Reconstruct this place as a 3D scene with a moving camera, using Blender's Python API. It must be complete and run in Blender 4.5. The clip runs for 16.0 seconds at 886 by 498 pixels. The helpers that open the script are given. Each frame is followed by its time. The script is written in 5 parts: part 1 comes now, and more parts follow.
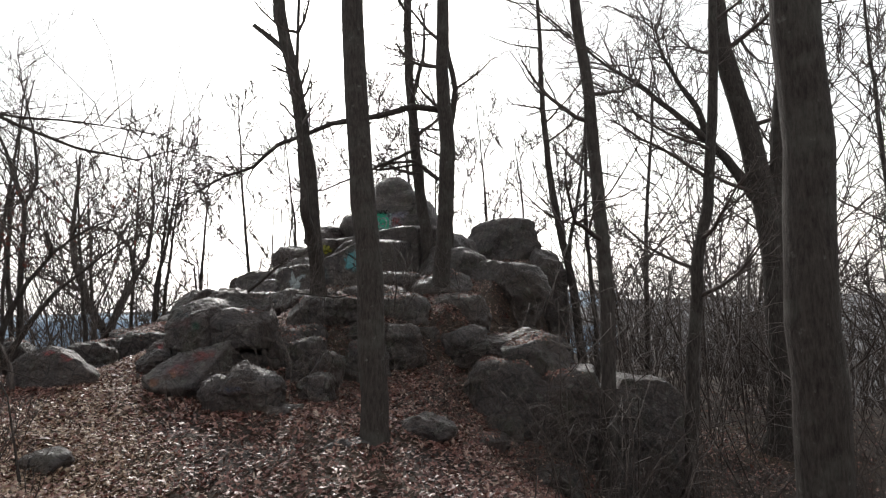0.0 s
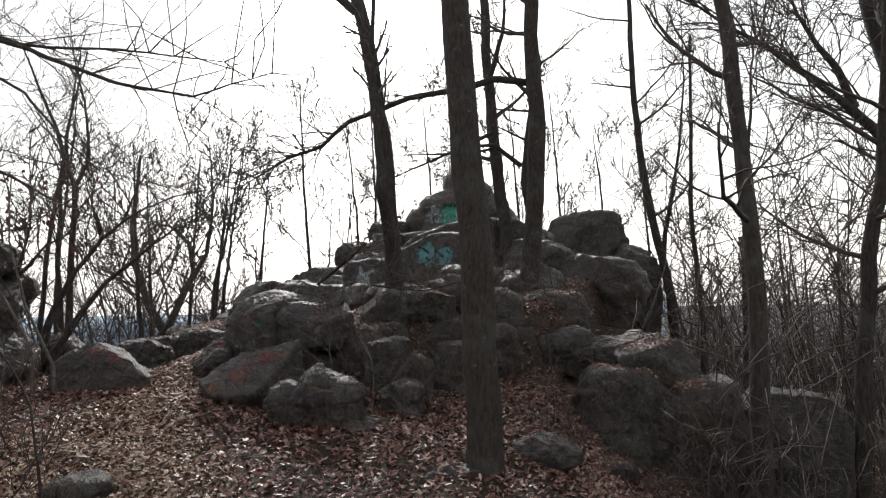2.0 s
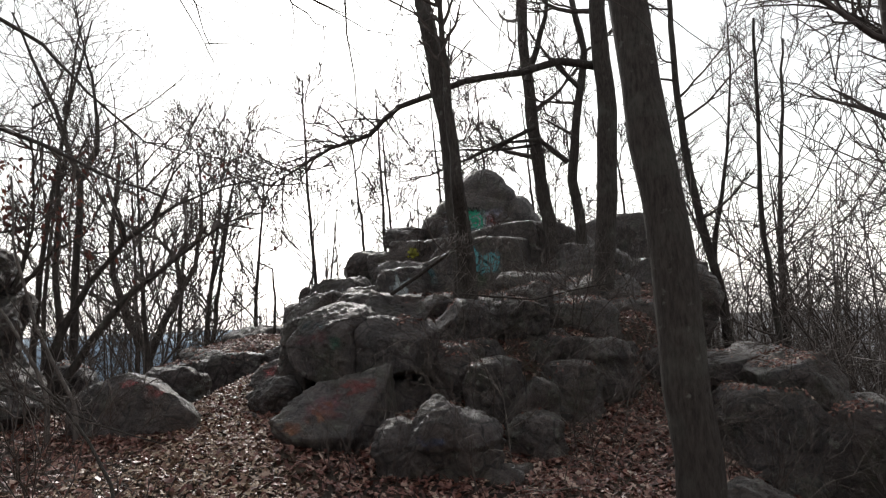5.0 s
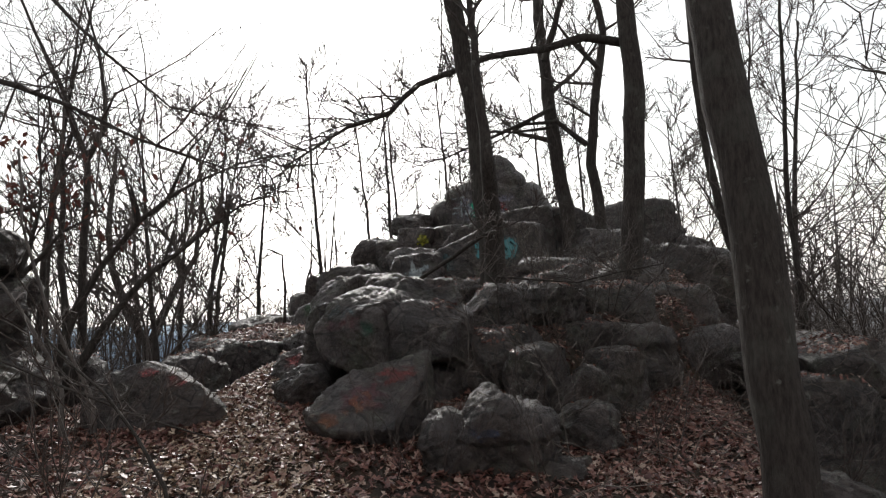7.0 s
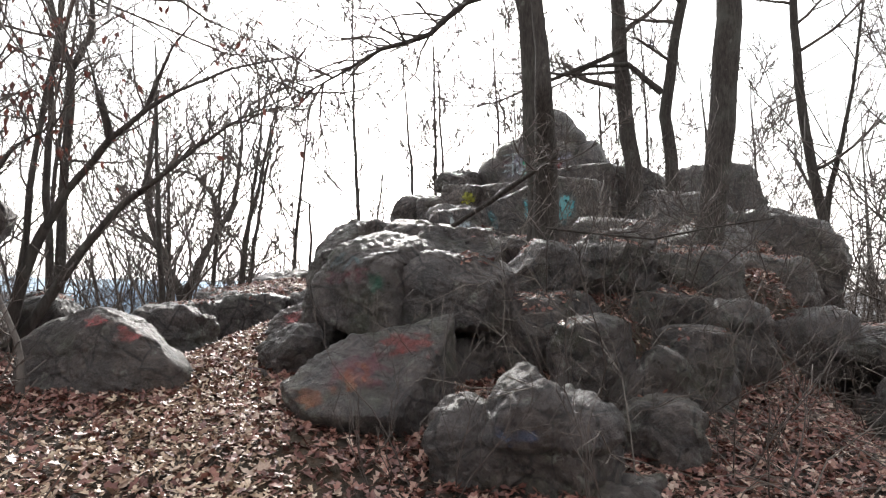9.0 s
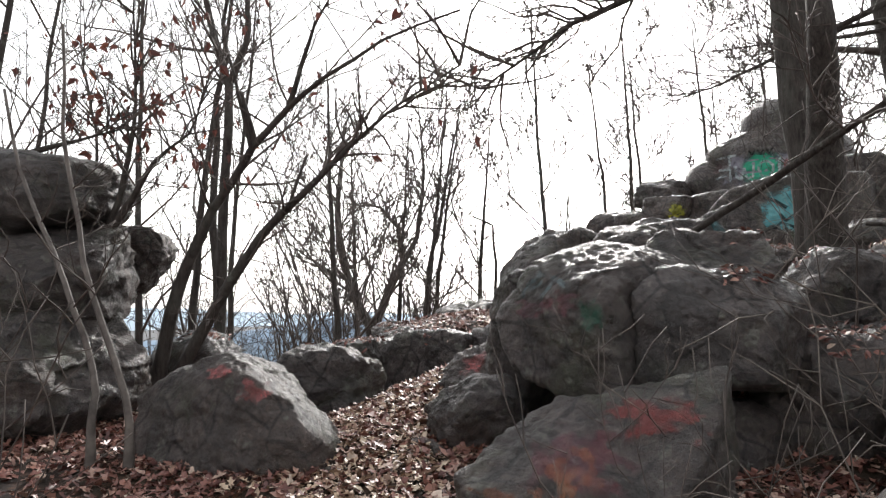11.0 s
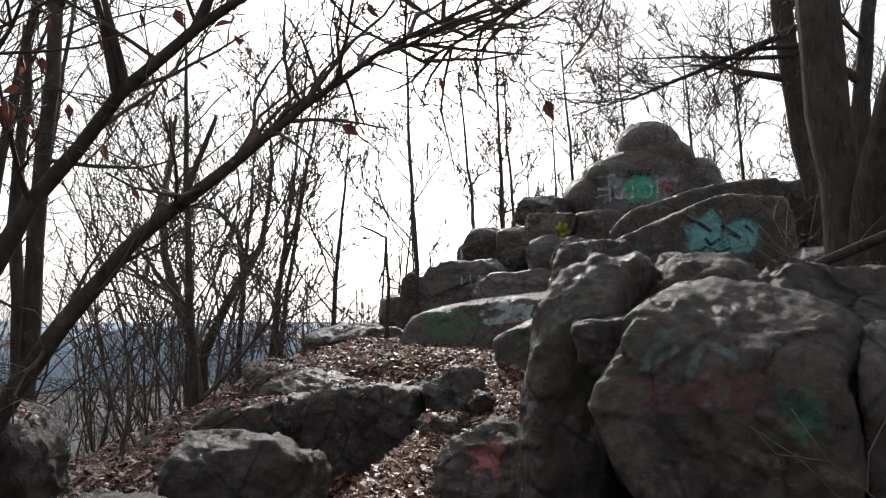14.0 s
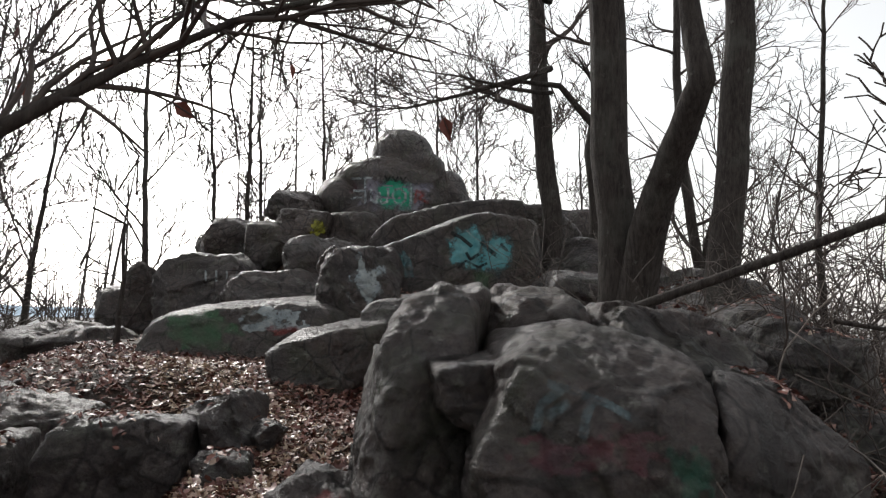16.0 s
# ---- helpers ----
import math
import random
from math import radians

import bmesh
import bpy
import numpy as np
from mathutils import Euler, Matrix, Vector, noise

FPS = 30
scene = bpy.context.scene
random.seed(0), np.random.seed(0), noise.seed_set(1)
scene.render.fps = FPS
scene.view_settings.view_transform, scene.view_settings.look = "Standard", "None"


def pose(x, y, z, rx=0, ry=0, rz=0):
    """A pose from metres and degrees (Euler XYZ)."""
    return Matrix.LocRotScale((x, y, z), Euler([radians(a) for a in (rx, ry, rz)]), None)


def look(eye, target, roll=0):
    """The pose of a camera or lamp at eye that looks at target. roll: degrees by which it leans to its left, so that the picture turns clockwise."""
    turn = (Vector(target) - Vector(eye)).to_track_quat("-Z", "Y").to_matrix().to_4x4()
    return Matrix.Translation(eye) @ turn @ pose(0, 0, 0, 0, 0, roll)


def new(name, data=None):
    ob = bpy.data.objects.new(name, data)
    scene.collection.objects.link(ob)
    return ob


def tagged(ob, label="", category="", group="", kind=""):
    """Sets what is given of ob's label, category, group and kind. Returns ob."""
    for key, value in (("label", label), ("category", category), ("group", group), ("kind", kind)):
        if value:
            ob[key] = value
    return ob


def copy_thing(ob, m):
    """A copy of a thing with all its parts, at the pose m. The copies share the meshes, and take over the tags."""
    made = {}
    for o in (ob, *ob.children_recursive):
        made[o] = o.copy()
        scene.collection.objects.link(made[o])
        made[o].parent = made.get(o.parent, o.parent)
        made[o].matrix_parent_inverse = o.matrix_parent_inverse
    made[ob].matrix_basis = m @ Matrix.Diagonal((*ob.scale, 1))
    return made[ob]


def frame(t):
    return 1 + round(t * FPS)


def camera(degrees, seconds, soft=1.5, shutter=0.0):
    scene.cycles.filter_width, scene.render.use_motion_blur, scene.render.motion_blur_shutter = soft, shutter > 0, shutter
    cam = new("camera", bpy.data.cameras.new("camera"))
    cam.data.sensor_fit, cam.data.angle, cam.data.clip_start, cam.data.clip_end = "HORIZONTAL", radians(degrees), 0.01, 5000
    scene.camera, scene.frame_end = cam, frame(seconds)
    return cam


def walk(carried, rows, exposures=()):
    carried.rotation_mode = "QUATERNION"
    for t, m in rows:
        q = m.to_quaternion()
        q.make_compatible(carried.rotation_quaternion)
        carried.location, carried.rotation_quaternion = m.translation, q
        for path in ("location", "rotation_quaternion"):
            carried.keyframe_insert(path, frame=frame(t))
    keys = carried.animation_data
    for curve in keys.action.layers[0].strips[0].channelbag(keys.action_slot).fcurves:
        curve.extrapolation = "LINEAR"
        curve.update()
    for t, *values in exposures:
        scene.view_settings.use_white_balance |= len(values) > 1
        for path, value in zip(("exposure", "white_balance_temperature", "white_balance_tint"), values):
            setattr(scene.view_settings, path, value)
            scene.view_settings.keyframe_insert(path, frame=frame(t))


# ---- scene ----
cam = camera(69.5, 16.0, soft=1.2)
PATH = [
    (0, (3.47, 3.35, 2.45), (3.152, 5.322, 2.545), -1.8),
    (0.5, (3.261, 3.746, 2.413), (2.904, 5.71, 2.53), -1.2),
    (1, (2.995, 4.209, 2.333), (2.513, 6.147, 2.429), -1.2),
    (1.5, (2.712, 4.572, 2.314), (2.244, 6.514, 2.418), -1.2),
    (2, (2.421, 4.906, 2.267), (1.949, 6.846, 2.381), -1.4),
    (2.5, (2.066, 5.147, 2.272), (1.615, 7.091, 2.398), -1.7),
    (3, (1.71, 5.41, 2.256), (1.315, 7.363, 2.434), -2.1),
    (3.5, (1.343, 5.606, 2.229), (0.921, 7.55, 2.442), -1.5),
    (4, (0.998, 5.787, 2.262), (0.588, 7.737, 2.426), -1.8),
    (6.5, (-0.233, 6.486, 2.222), (-0.543, 8.456, 2.371), -2.8),
    (7, (-0.239, 6.523, 2.185), (-0.578, 8.49, 2.311), -2.5),
    (7.5, (-0.181, 6.779, 2.147), (-0.375, 8.77, 2.171), -0.5),
    (8, (-0.202, 7.142, 2.104), (-0.444, 9.127, 2.11), 0.4),
    (8.5, (-0.287, 7.593, 2.068), (-0.582, 9.571, 2.072), 1.6),
    (9, (-0.363, 8.068, 2.002), (-0.862, 10.005, 2.037), 0.6),
    (9.5, (-0.51, 8.528, 1.931), (-1.169, 10.416, 1.956), 0.5),
    (10, (-0.669, 8.952, 1.924), (-1.525, 10.758, 1.993), -0.4),
    (12.5, (-1.895, 10.261, 2.07), (-2.965, 11.944, 2.219), -1.0),
    (13, (-2.186, 10.484, 2.092), (-3.218, 12.189, 2.258), -1.6),
    (13.5, (-2.485, 10.615, 2.112), (-3.364, 12.405, 2.265), -0.9),
    (14, (-2.747, 10.72, 2.181), (-3.267, 12.645, 2.336), -0.3),
    (14.5, (-2.953, 10.871, 2.221), (-3.232, 12.846, 2.37), 0.2),
    (15, (-3.142, 10.992, 2.262), (-3.176, 12.988, 2.394), 1.5),
    (15.5, (-3.282, 11.041, 2.324), (-3.068, 13.025, 2.46), 1.9),
    (16, (-3.326, 11.069, 2.343), (-3.006, 13.037, 2.49), 2.4),
]
walk(cam, [(t, look(eye, target, roll)) for t, eye, target, roll in PATH],
     exposures=[(0, 0.38), (3.5, 0.2), (7, 0.1), (8, 0.68), (9, 1.36), (10, 1.38), (12.3, 0.54), (13, 0.28), (16, 0.4)])

from mathutils.bvhtree import BVHTree

# ---------------------------------------------------------------- world, sun
SUN = Vector((-0.28, 0.82, 0.50)).normalized()
world = bpy.data.worlds.new("sky")
scene.world = world
world.use_nodes = True
wn = world.node_tree.nodes
wl = world.node_tree.links
sky = wn.new("ShaderNodeTexSky")
sky.sky_type = "NISHITA"
sky.sun_disc = False
sky.sun_elevation = math.asin(SUN.z)
sky.sun_rotation = math.atan2(SUN.x, SUN.y) % (2 * math.pi)
sky.air_density, sky.dust_density, sky.ozone_density = 1.6, 1.2, 0.6
pale = wn.new("ShaderNodeHueSaturation")
pale.inputs["Saturation"].default_value = 0.12
wl.new(sky.outputs["Color"], pale.inputs["Color"])
wl.new(pale.outputs["Color"], wn["Background"].inputs["Color"])
wn["Background"].inputs["Strength"].default_value = 0.15
sun = new("sun", bpy.data.lights.new("sun", "SUN"))
sun.data.energy, sun.data.angle, sun.data.color = 1.6, radians(2), (1.0, 0.965, 0.925)
sun.matrix_world = look(SUN * 100, (0, 0, 0))


# ---------------------------------------------------------------- materials
class Nodes:
    """A small wrapper that keeps material code short."""

    def __init__(self, name):
        self.mat = bpy.data.materials.new(name)
        self.mat.use_nodes = True
        self.tree = self.mat.node_tree
        self.bsdf = self.tree.nodes["Principled BSDF"]
        self.coord = self.tree.nodes.new("ShaderNodeTexCoord").outputs["Object"]

    def node(self, kind, **inputs):
        n = self.tree.nodes.new(kind)
        for key, value in inputs.items():
            self.put(n.inputs[key.replace("_", " ")], value)
        return n

    def put(self, socket, value):
        if isinstance(value, bpy.types.NodeSocket):
            self.tree.links.new(value, socket)
        else:
            socket.default_value = value

    def world(self):
        return self.tree.nodes.new("ShaderNodeNewGeometry").outputs["Position"]

    def noise(self, scale, detail=6, rough=0.6, coord=None, stretch=None):
        c = coord or self.coord
        if stretch:
            m = self.node("ShaderNodeMapping", Vector=c)
            m.inputs["Scale"].default_value = stretch
            c = m.outputs["Vector"]
        return self.node("ShaderNodeTexNoise", Vector=c, Scale=scale, Detail=detail, Roughness=rough).outputs["Fac"]

    def ramp(self, fac, stops):
        n = self.node("ShaderNodeValToRGB", Fac=fac)
        e = n.color_ramp.elements
        while len(e) < len(stops):
            e.new(0.5)
        for el, (pos, col) in zip(e, stops):
            el.position = pos
            el.color = (*col, 1) if len(col) == 3 else col
        return n.outputs["Color"]

    def mask(self, fac, lo, hi):
        return self.node("ShaderNodeMapRange", Value=fac, From_Min=lo, From_Max=hi).outputs["Result"]

    def mix(self, fac, a, b, mode="MIX"):
        n = self.tree.nodes.new("ShaderNodeMix")
        n.data_type, n.blend_type = "RGBA", mode
        self.put(n.inputs[0], fac)
        for s, v in ((n.inputs[6], a), (n.inputs[7], b)):
            self.put(s, (*v, 1) if isinstance(v, tuple) and len(v) == 3 else v)
        return n.outputs[2]

    def mul(self, a, b, op="MULTIPLY"):
        n = self.tree.nodes.new("ShaderNodeMath")
        n.operation = op
        self.put(n.inputs[0], a), self.put(n.inputs[1], b)
        return n.outputs[0]

    def bump(self, height, strength, distance, normal=None):
        n = self.node("ShaderNodeBump", Height=height, Strength=strength, Distance=distance)
        if normal:
            self.put(n.inputs["Normal"], normal)
        self.put(self.bsdf.inputs["Normal"], n.outputs["Normal"])
        return n.outputs["Normal"]

    def done(self, colour=None, rough=None, spec=None):
        for key, v in (("Base Color", colour), ("Roughness", rough), ("Specular IOR Level", spec)):
            if v is not None:
                self.put(self.bsdf.inputs[key], (*v, 1) if isinstance(v, tuple) else v)
        return self.mat


def rock_material():
    n = Nodes("weathered_gneiss")
    pos = n.world()
    big = n.noise(0.9, 5, 0.6, pos)
    mid = n.noise(5.0, 8, 0.65, pos)
    fine = n.noise(46.0, 6, 0.7, pos)
    base = n.ramp(mid, [(0.3, (0.032, 0.027, 0.027)), (0.48, (0.1, 0.084, 0.083)), (0.7, (0.22, 0.188, 0.184))])
    base = n.mix(n.mask(big, 0.42, 0.62), base, n.mix(0.65, base, (0.13, 0.096, 0.082)))
    grain = n.ramp(fine, [(0.3, (0.42, 0.42, 0.43)), (0.7, (1.35, 1.33, 1.30))])
    base = n.mix(0.85, base, grain, "MULTIPLY")
    speck = n.noise(16.0, 8, 0.75, pos)
    base = n.mix(0.8, base, n.ramp(speck, [(0.34, (0.35, 0.35, 0.36)), (0.5, (1.0, 1.0, 1.0)), (0.66, (1.6, 1.57, 1.5))]), "MULTIPLY")
    moss = n.mul(n.mask(n.noise(2.3, 7, 0.7, pos), 0.50, 0.66), n.mask(fine, 0.3, 0.6))
    base = n.mix(n.mul(moss, 0.55), base, (0.075, 0.098, 0.045))
    lichen = n.mul(n.mask(n.noise(7.5, 4, 0.55, pos), 0.61, 0.66), n.mask(fine, 0.36, 0.55))
    base = n.mix(n.mul(lichen, 0.6), base, (0.30, 0.30, 0.26))
    stain = n.mask(n.noise(3.0, 5, 0.6, pos, (1.6, 1.6, 0.35)), 0.53, 0.66)
    base = n.mix(n.mul(stain, 0.55), base, (0.045, 0.042, 0.042))
    vor = n.node("ShaderNodeTexVoronoi", Vector=pos, Scale=1.7)
    vor.feature = "DISTANCE_TO_EDGE"
    seam = n.node("ShaderNodeTexVoronoi", Vector=n.node("ShaderNodeVectorMath", Vector=pos).outputs["Vector"], Scale=3.4)
    seam.feature = "DISTANCE_TO_EDGE"
    split = n.mask(n.mul(seam.outputs["Distance"], n.mul(mid, 0.16), "SUBTRACT"), -0.075, -0.045)
    base = n.mix(n.mul(split, 0.75), n.mix(0.75, base, (0.012, 0.011, 0.011)), base)
    crack = n.mask(n.mul(vor.outputs["Distance"], n.mul(mid, 0.06), "SUBTRACT"), -0.018, 0.012)
    pit = n.noise(17.0, 7, 0.72, pos)
    nrm = n.bump(mid, 0.8, 0.07)
    nrm = n.bump(pit, 0.9, 0.05, nrm)
    nrm = n.bump(fine, 0.9, 0.02, nrm)
    n.bump(crack, 0.3, 0.02, nrm)
    return n.done(base, n.ramp(mid, [(0.3, (0.26,) * 3), (0.7, (0.60,) * 3)]), 0.55)


def paint_material(name, a, b, cover=0.5, most=0.0):
    """Sprayed paint on rough rock: thin at its edge, worn so that the stone shows through."""
    n = Nodes(name)
    pos = n.world()
    mid = n.noise(7.0, 6, 0.65, pos)
    fine = n.noise(38.0, 5, 0.75, pos)
    col = n.mix(n.mask(mid, 0.4, 0.62), a, b)
    col = n.mix(0.6, col, n.ramp(fine, [(0.3, (0.55, 0.55, 0.55)), (0.7, (1.15, 1.15, 1.15))]), "MULTIPLY")
    rim = n.node("ShaderNodeAttribute")
    rim.attribute_name = "cover"
    worn = n.mul(n.mul(mid, 0.5), n.mul(fine, 0.5), "ADD")
    thick = n.mul(n.mul(rim.outputs["Fac"], 0.7), n.mul(n.mul(0.5, worn, "SUBTRACT"), 2.6), "ADD")
    n.put(n.bsdf.inputs["Alpha"], n.mul(n.mask(thick, 0.42 - cover * 0.45, 0.98 - cover * 0.5), most or 0.4 + 0.55 * cover))
    n.bump(fine, 0.7, 0.012, n.bump(mid, 0.6, 0.04))
    return n.done(col, 0.6, 0.4)


def bark_material(name, dark, light, scale=1.0):
    n = Nodes(name)
    pos = n.world()
    ridge = n.noise(34 * scale, 6, 0.7, pos, (1, 1, 0.22))
    patch = n.noise(2.6, 5, 0.6, pos)
    col = n.ramp(ridge, [(0.33, dark), (0.62, light)])
    col = n.mix(n.mask(patch, 0.52, 0.7), col, n.mix(0.4, col, (0.14, 0.145, 0.125)))
    col = n.mix(n.mask(n.noise(9, 4, 0.6, pos), 0.64, 0.74), col, (0.15, 0.15, 0.13))
    n.bump(ridge, 0.9, 0.03)
    return n.done(col, 0.85, 0.25)


def twig_material(name="twig_bark", dark=(0.045, 0.036, 0.034), light=(0.12, 0.095, 0.082)):
    n = Nodes(name)
    f = n.noise(9, 3, 0.6, n.world())
    return n.done(n.ramp(f, [(0.3, dark), (0.7, light)]), 0.7, 0.35)


def leaf_material(name, stops, rough=0.5, thin=0.0):
    n = Nodes(name)
    rnd = n.tree.nodes.new("ShaderNodeNewGeometry").outputs["Random Per Island"]
    col = n.ramp(rnd, stops)
    f = n.noise(55, 3, 0.6, n.world())
    col = n.mix(0.5, col, n.ramp(f, [(0.3, (0.5, 0.5, 0.5)), (0.7, (1.25, 1.2, 1.15))]), "MULTIPLY")
    if thin:
        glow = n.node("ShaderNodeBsdfTranslucent", Color=col)
        both = n.node("ShaderNodeMixShader", Fac=thin)
        n.tree.links.new(n.bsdf.outputs[0], both.inputs[1])
        n.tree.links.new(glow.outputs[0], both.inputs[2])
        n.tree.links.new(both.outputs[0], n.tree.nodes["Material Output"].inputs["Surface"])
    return n.done(col, rough, 0.5)


def soil_material():
    n = Nodes("leaf_mould_soil")
    pos = n.world()
    big = n.noise(0.7, 4, 0.6, pos)
    mid = n.noise(9, 6, 0.7, pos)
    fine = n.noise(60, 5, 0.7, pos)
    vor = n.node("ShaderNodeTexVoronoi", Vector=pos, Scale=13.0)
    leaf = n.ramp(n.mul(vor.outputs["Distance"], mid, "ADD"), [(0.4, (0.16, 0.085, 0.060)), (0.75, (0.085, 0.05, 0.038)), (1.0, (0.03, 0.022, 0.019))])
    col = n.mix(n.mask(big, 0.4, 0.65), leaf, n.mix(0.5, leaf, (0.13, 0.095, 0.06)))
    col = n.mix(0.6, col, n.ramp(fine, [(0.3, (0.5, 0.5, 0.5)), (0.7, (1.3, 1.25, 1.2))]), "MULTIPLY")
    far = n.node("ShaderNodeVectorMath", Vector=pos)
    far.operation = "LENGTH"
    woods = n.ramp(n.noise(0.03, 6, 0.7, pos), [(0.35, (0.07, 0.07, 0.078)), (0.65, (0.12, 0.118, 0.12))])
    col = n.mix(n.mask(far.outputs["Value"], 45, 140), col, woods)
    n.bump(fine, 0.6, 0.015, n.bump(mid, 0.8, 0.04))
    return n.done(col, 0.75, 0.3)


# Both colours already hold the haze of the distance.
def haze_painted_material(name, a, b, scale):
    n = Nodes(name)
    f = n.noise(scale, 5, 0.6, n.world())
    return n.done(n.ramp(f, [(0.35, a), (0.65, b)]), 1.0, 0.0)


ROCK = rock_material()
BARK = bark_material("grey_brown_bark", (0.030, 0.025, 0.023), (0.080, 0.068, 0.061))
BARK_SMOOTH = bark_material("smooth_dark_bark", (0.036, 0.030, 0.028), (0.085, 0.073, 0.066), 0.6)
TWIG = twig_material()
# Lighter copy of TWIG: the sun's glint is put into its colour.
SUNLIT_TWIG = twig_material("sunlit_pale_twig", (0.085, 0.070, 0.062), (0.22, 0.185, 0.16))
SAPLING_BARK = twig_material("pale_sapling_bark", (0.06, 0.05, 0.046), (0.17, 0.145, 0.13))
LITTER = leaf_material("dry_leaf_litter", [(0.0, (0.085, 0.032, 0.028)), (0.4, (0.2, 0.08, 0.064)), (0.7, (0.32, 0.155, 0.12)), (0.9, (0.44, 0.29, 0.23)), (1.0, (0.58, 0.46, 0.37))], 0.4)
HANGING = leaf_material("withered_oak_leaf", [(0.0, (0.10, 0.036, 0.030)), (0.9, (0.19, 0.065, 0.048)), (1.0, (0.42, 0.16, 0.08))], 0.6, 0.3)
GRASS = leaf_material("dry_grass", [(0.0, (0.20, 0.16, 0.09)), (1.0, (0.38, 0.32, 0.2))], 0.6)
TAN = leaf_material("trodden_pale_leaves", [(0.0, (0.2, 0.115, 0.08)), (0.4, (0.4, 0.27, 0.185)), (0.8, (0.56, 0.42, 0.3)), (1.0, (0.66, 0.54, 0.41))], 0.4)
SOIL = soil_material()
FAINT_TEAL = paint_material("thin_teal_spray", (0.16, 0.40, 0.45), (0.30, 0.50, 0.55), 0.45, 0.42)
SPRAY = paint_material("pale_teal_line", (0.30, 0.46, 0.50), (0.22, 0.38, 0.44), 0.3, 0.34)
FAINT_RED = paint_material("thin_red_spray", (0.30, 0.06, 0.09), (0.24, 0.06, 0.12), 0.5, 0.24)
FAINT_GREEN = paint_material("thin_green_spray", (0.03, 0.20, 0.13), (0.05, 0.22, 0.15), 0.4, 0.30)
FADED = paint_material("faded_grey_paint", (0.34, 0.32, 0.37), (0.20, 0.19, 0.25), 0.7, 0.7)
TEAL = paint_material("teal_paint", (0.12, 0.42, 0.47), (0.25, 0.55, 0.58), 0.75)
GREEN = paint_material("green_paint", (0.015, 0.30, 0.17), (0.03, 0.38, 0.24), 0.85)
PALE = paint_material("white_paint", (0.55, 0.60, 0.60), (0.36, 0.42, 0.45), 0.6)
RED = paint_material("red_paint", (0.42, 0.06, 0.045), (0.28, 0.045, 0.04), 0.5)
ORANGE = paint_material("orange_paint", (0.42, 0.16, 0.07), (0.32, 0.09, 0.05), 0.3, 0.38)
WORN_RED = paint_material("worn_red_paint", (0.36, 0.05, 0.045), (0.24, 0.04, 0.04), 0.4, 0.45)
PINK = paint_material("pink_paint", (0.60, 0.22, 0.22), (0.45, 0.10, 0.10), 0.3)
BLUE = paint_material("blue_paint", (0.07, 0.11, 0.24), (0.10, 0.12, 0.18), 0.2)
BLACK = paint_material("black_paint", (0.02, 0.02, 0.022), (0.035, 0.035, 0.04), 0.8)
MOSSG = paint_material("faded_green_paint", (0.07, 0.22, 0.10), (0.16, 0.26, 0.15), 0.35, 0.5)
YELLOW = paint_material("yellow_paint", (0.45, 0.42, 0.05), (0.3, 0.3, 0.06), 0.6)


# ---------------------------------------------------------------- helpers
def part(name, bm, material, parent, label=""):
    me = bpy.data.meshes.new(name)
    bm.to_mesh(me)
    bm.free()
    return mesh_part(name, me, material, parent, label)


def mesh_part(name, me, material, parent, label=""):
    me.materials.append(material)
    ob = new(name, me)
    ob.parent = parent
    if label:
        tagged(ob, label)
    return ob


def poly_mesh(name, verts, faces, smooth=True):
    me = bpy.data.meshes.new(name)
    me.from_pydata(verts, [], faces)
    if smooth:
        me.polygons.foreach_set("use_smooth", [True] * len(me.polygons))
    me.update()
    return me


def smooth(a, b, v):
    v = min(1.0, max(0.0, (v - a) / (b - a)))
    return v * v * (3 - 2 * v)


def lerp(v, knots):
    """Piecewise linear: knots are (at, value) pairs."""
    if v <= knots[0][0]:
        return knots[0][1]
    for (a, p), (b, q) in zip(knots, knots[1:]):
        if v <= b:
            return p + (q - p) * (v - a) / (b - a)
    return knots[-1][1]


# ---------------------------------------------------------------- the lie of the land
def ground_z(x, y):
    """The hilltop: a hollow before the crag, a path that climbs on its left, steep falls to left and right."""
    z = 0.42 + 0.1 * (min(max(y, 9), 17.5) - 9) + 0.1 * max(0.0, 9 - max(y, -6))
    z -= 0.1 * min(max(x + 0.5, -3.0), 2.0) * smooth(6, 9, y)
    z -= 0.62 * min(3.4, max(0.0, x - 1.4)) * smooth(8.5, 13.5, y) + 0.12 * max(0.0, x - 4.8) * smooth(6, 14, y) * (1 if x < 14 else 14 / x)
    z -= 0.45 * max(0.0, -6.2 - x) * smooth(12.5, 17, y) * (1 if x > -12 else -12 / x)
    z -= 0.34 * smooth(-3.9, -4.5, x) * smooth(12.7, 13.5, y) * smooth(17.0, 15.6, y)
    z += 0.16 * smooth(-1.0, -3.2, x) * smooth(11, 8, y)
    left = lerp(y, [(13, -2.6), (17, -2.8), (20.5, -3.7), (25, -5.6)])
    right = lerp(y, [(13, 0.0), (16, 2.3), (20, 3.2), (26, 4.4)])
    front = lerp(x, [(-0.5, 13.4), (0.6, 14.6), (2.5, 15.6)])
    m = smooth(0, 0.9, x - left) * smooth(0, 1.0, right - x) * smooth(0, 1.1, y - front) * smooth(0, 2.0, 29 - y)
    top = 1.45 + 0.15 * (min(y, 24) - 13.5)
    z = z + (top - z) * m if top > z else z
    r = math.hypot(x + 1, y - 14)
    z -= min(172, 0.22 * max(0.0, r - 19) ** 1.25)
    z += 0.05 * noise.noise((x * 0.9, y * 0.9, 3.1)) + 0.025 * noise.noise((x * 3.1, y * 3.1, 7.7))
    return z


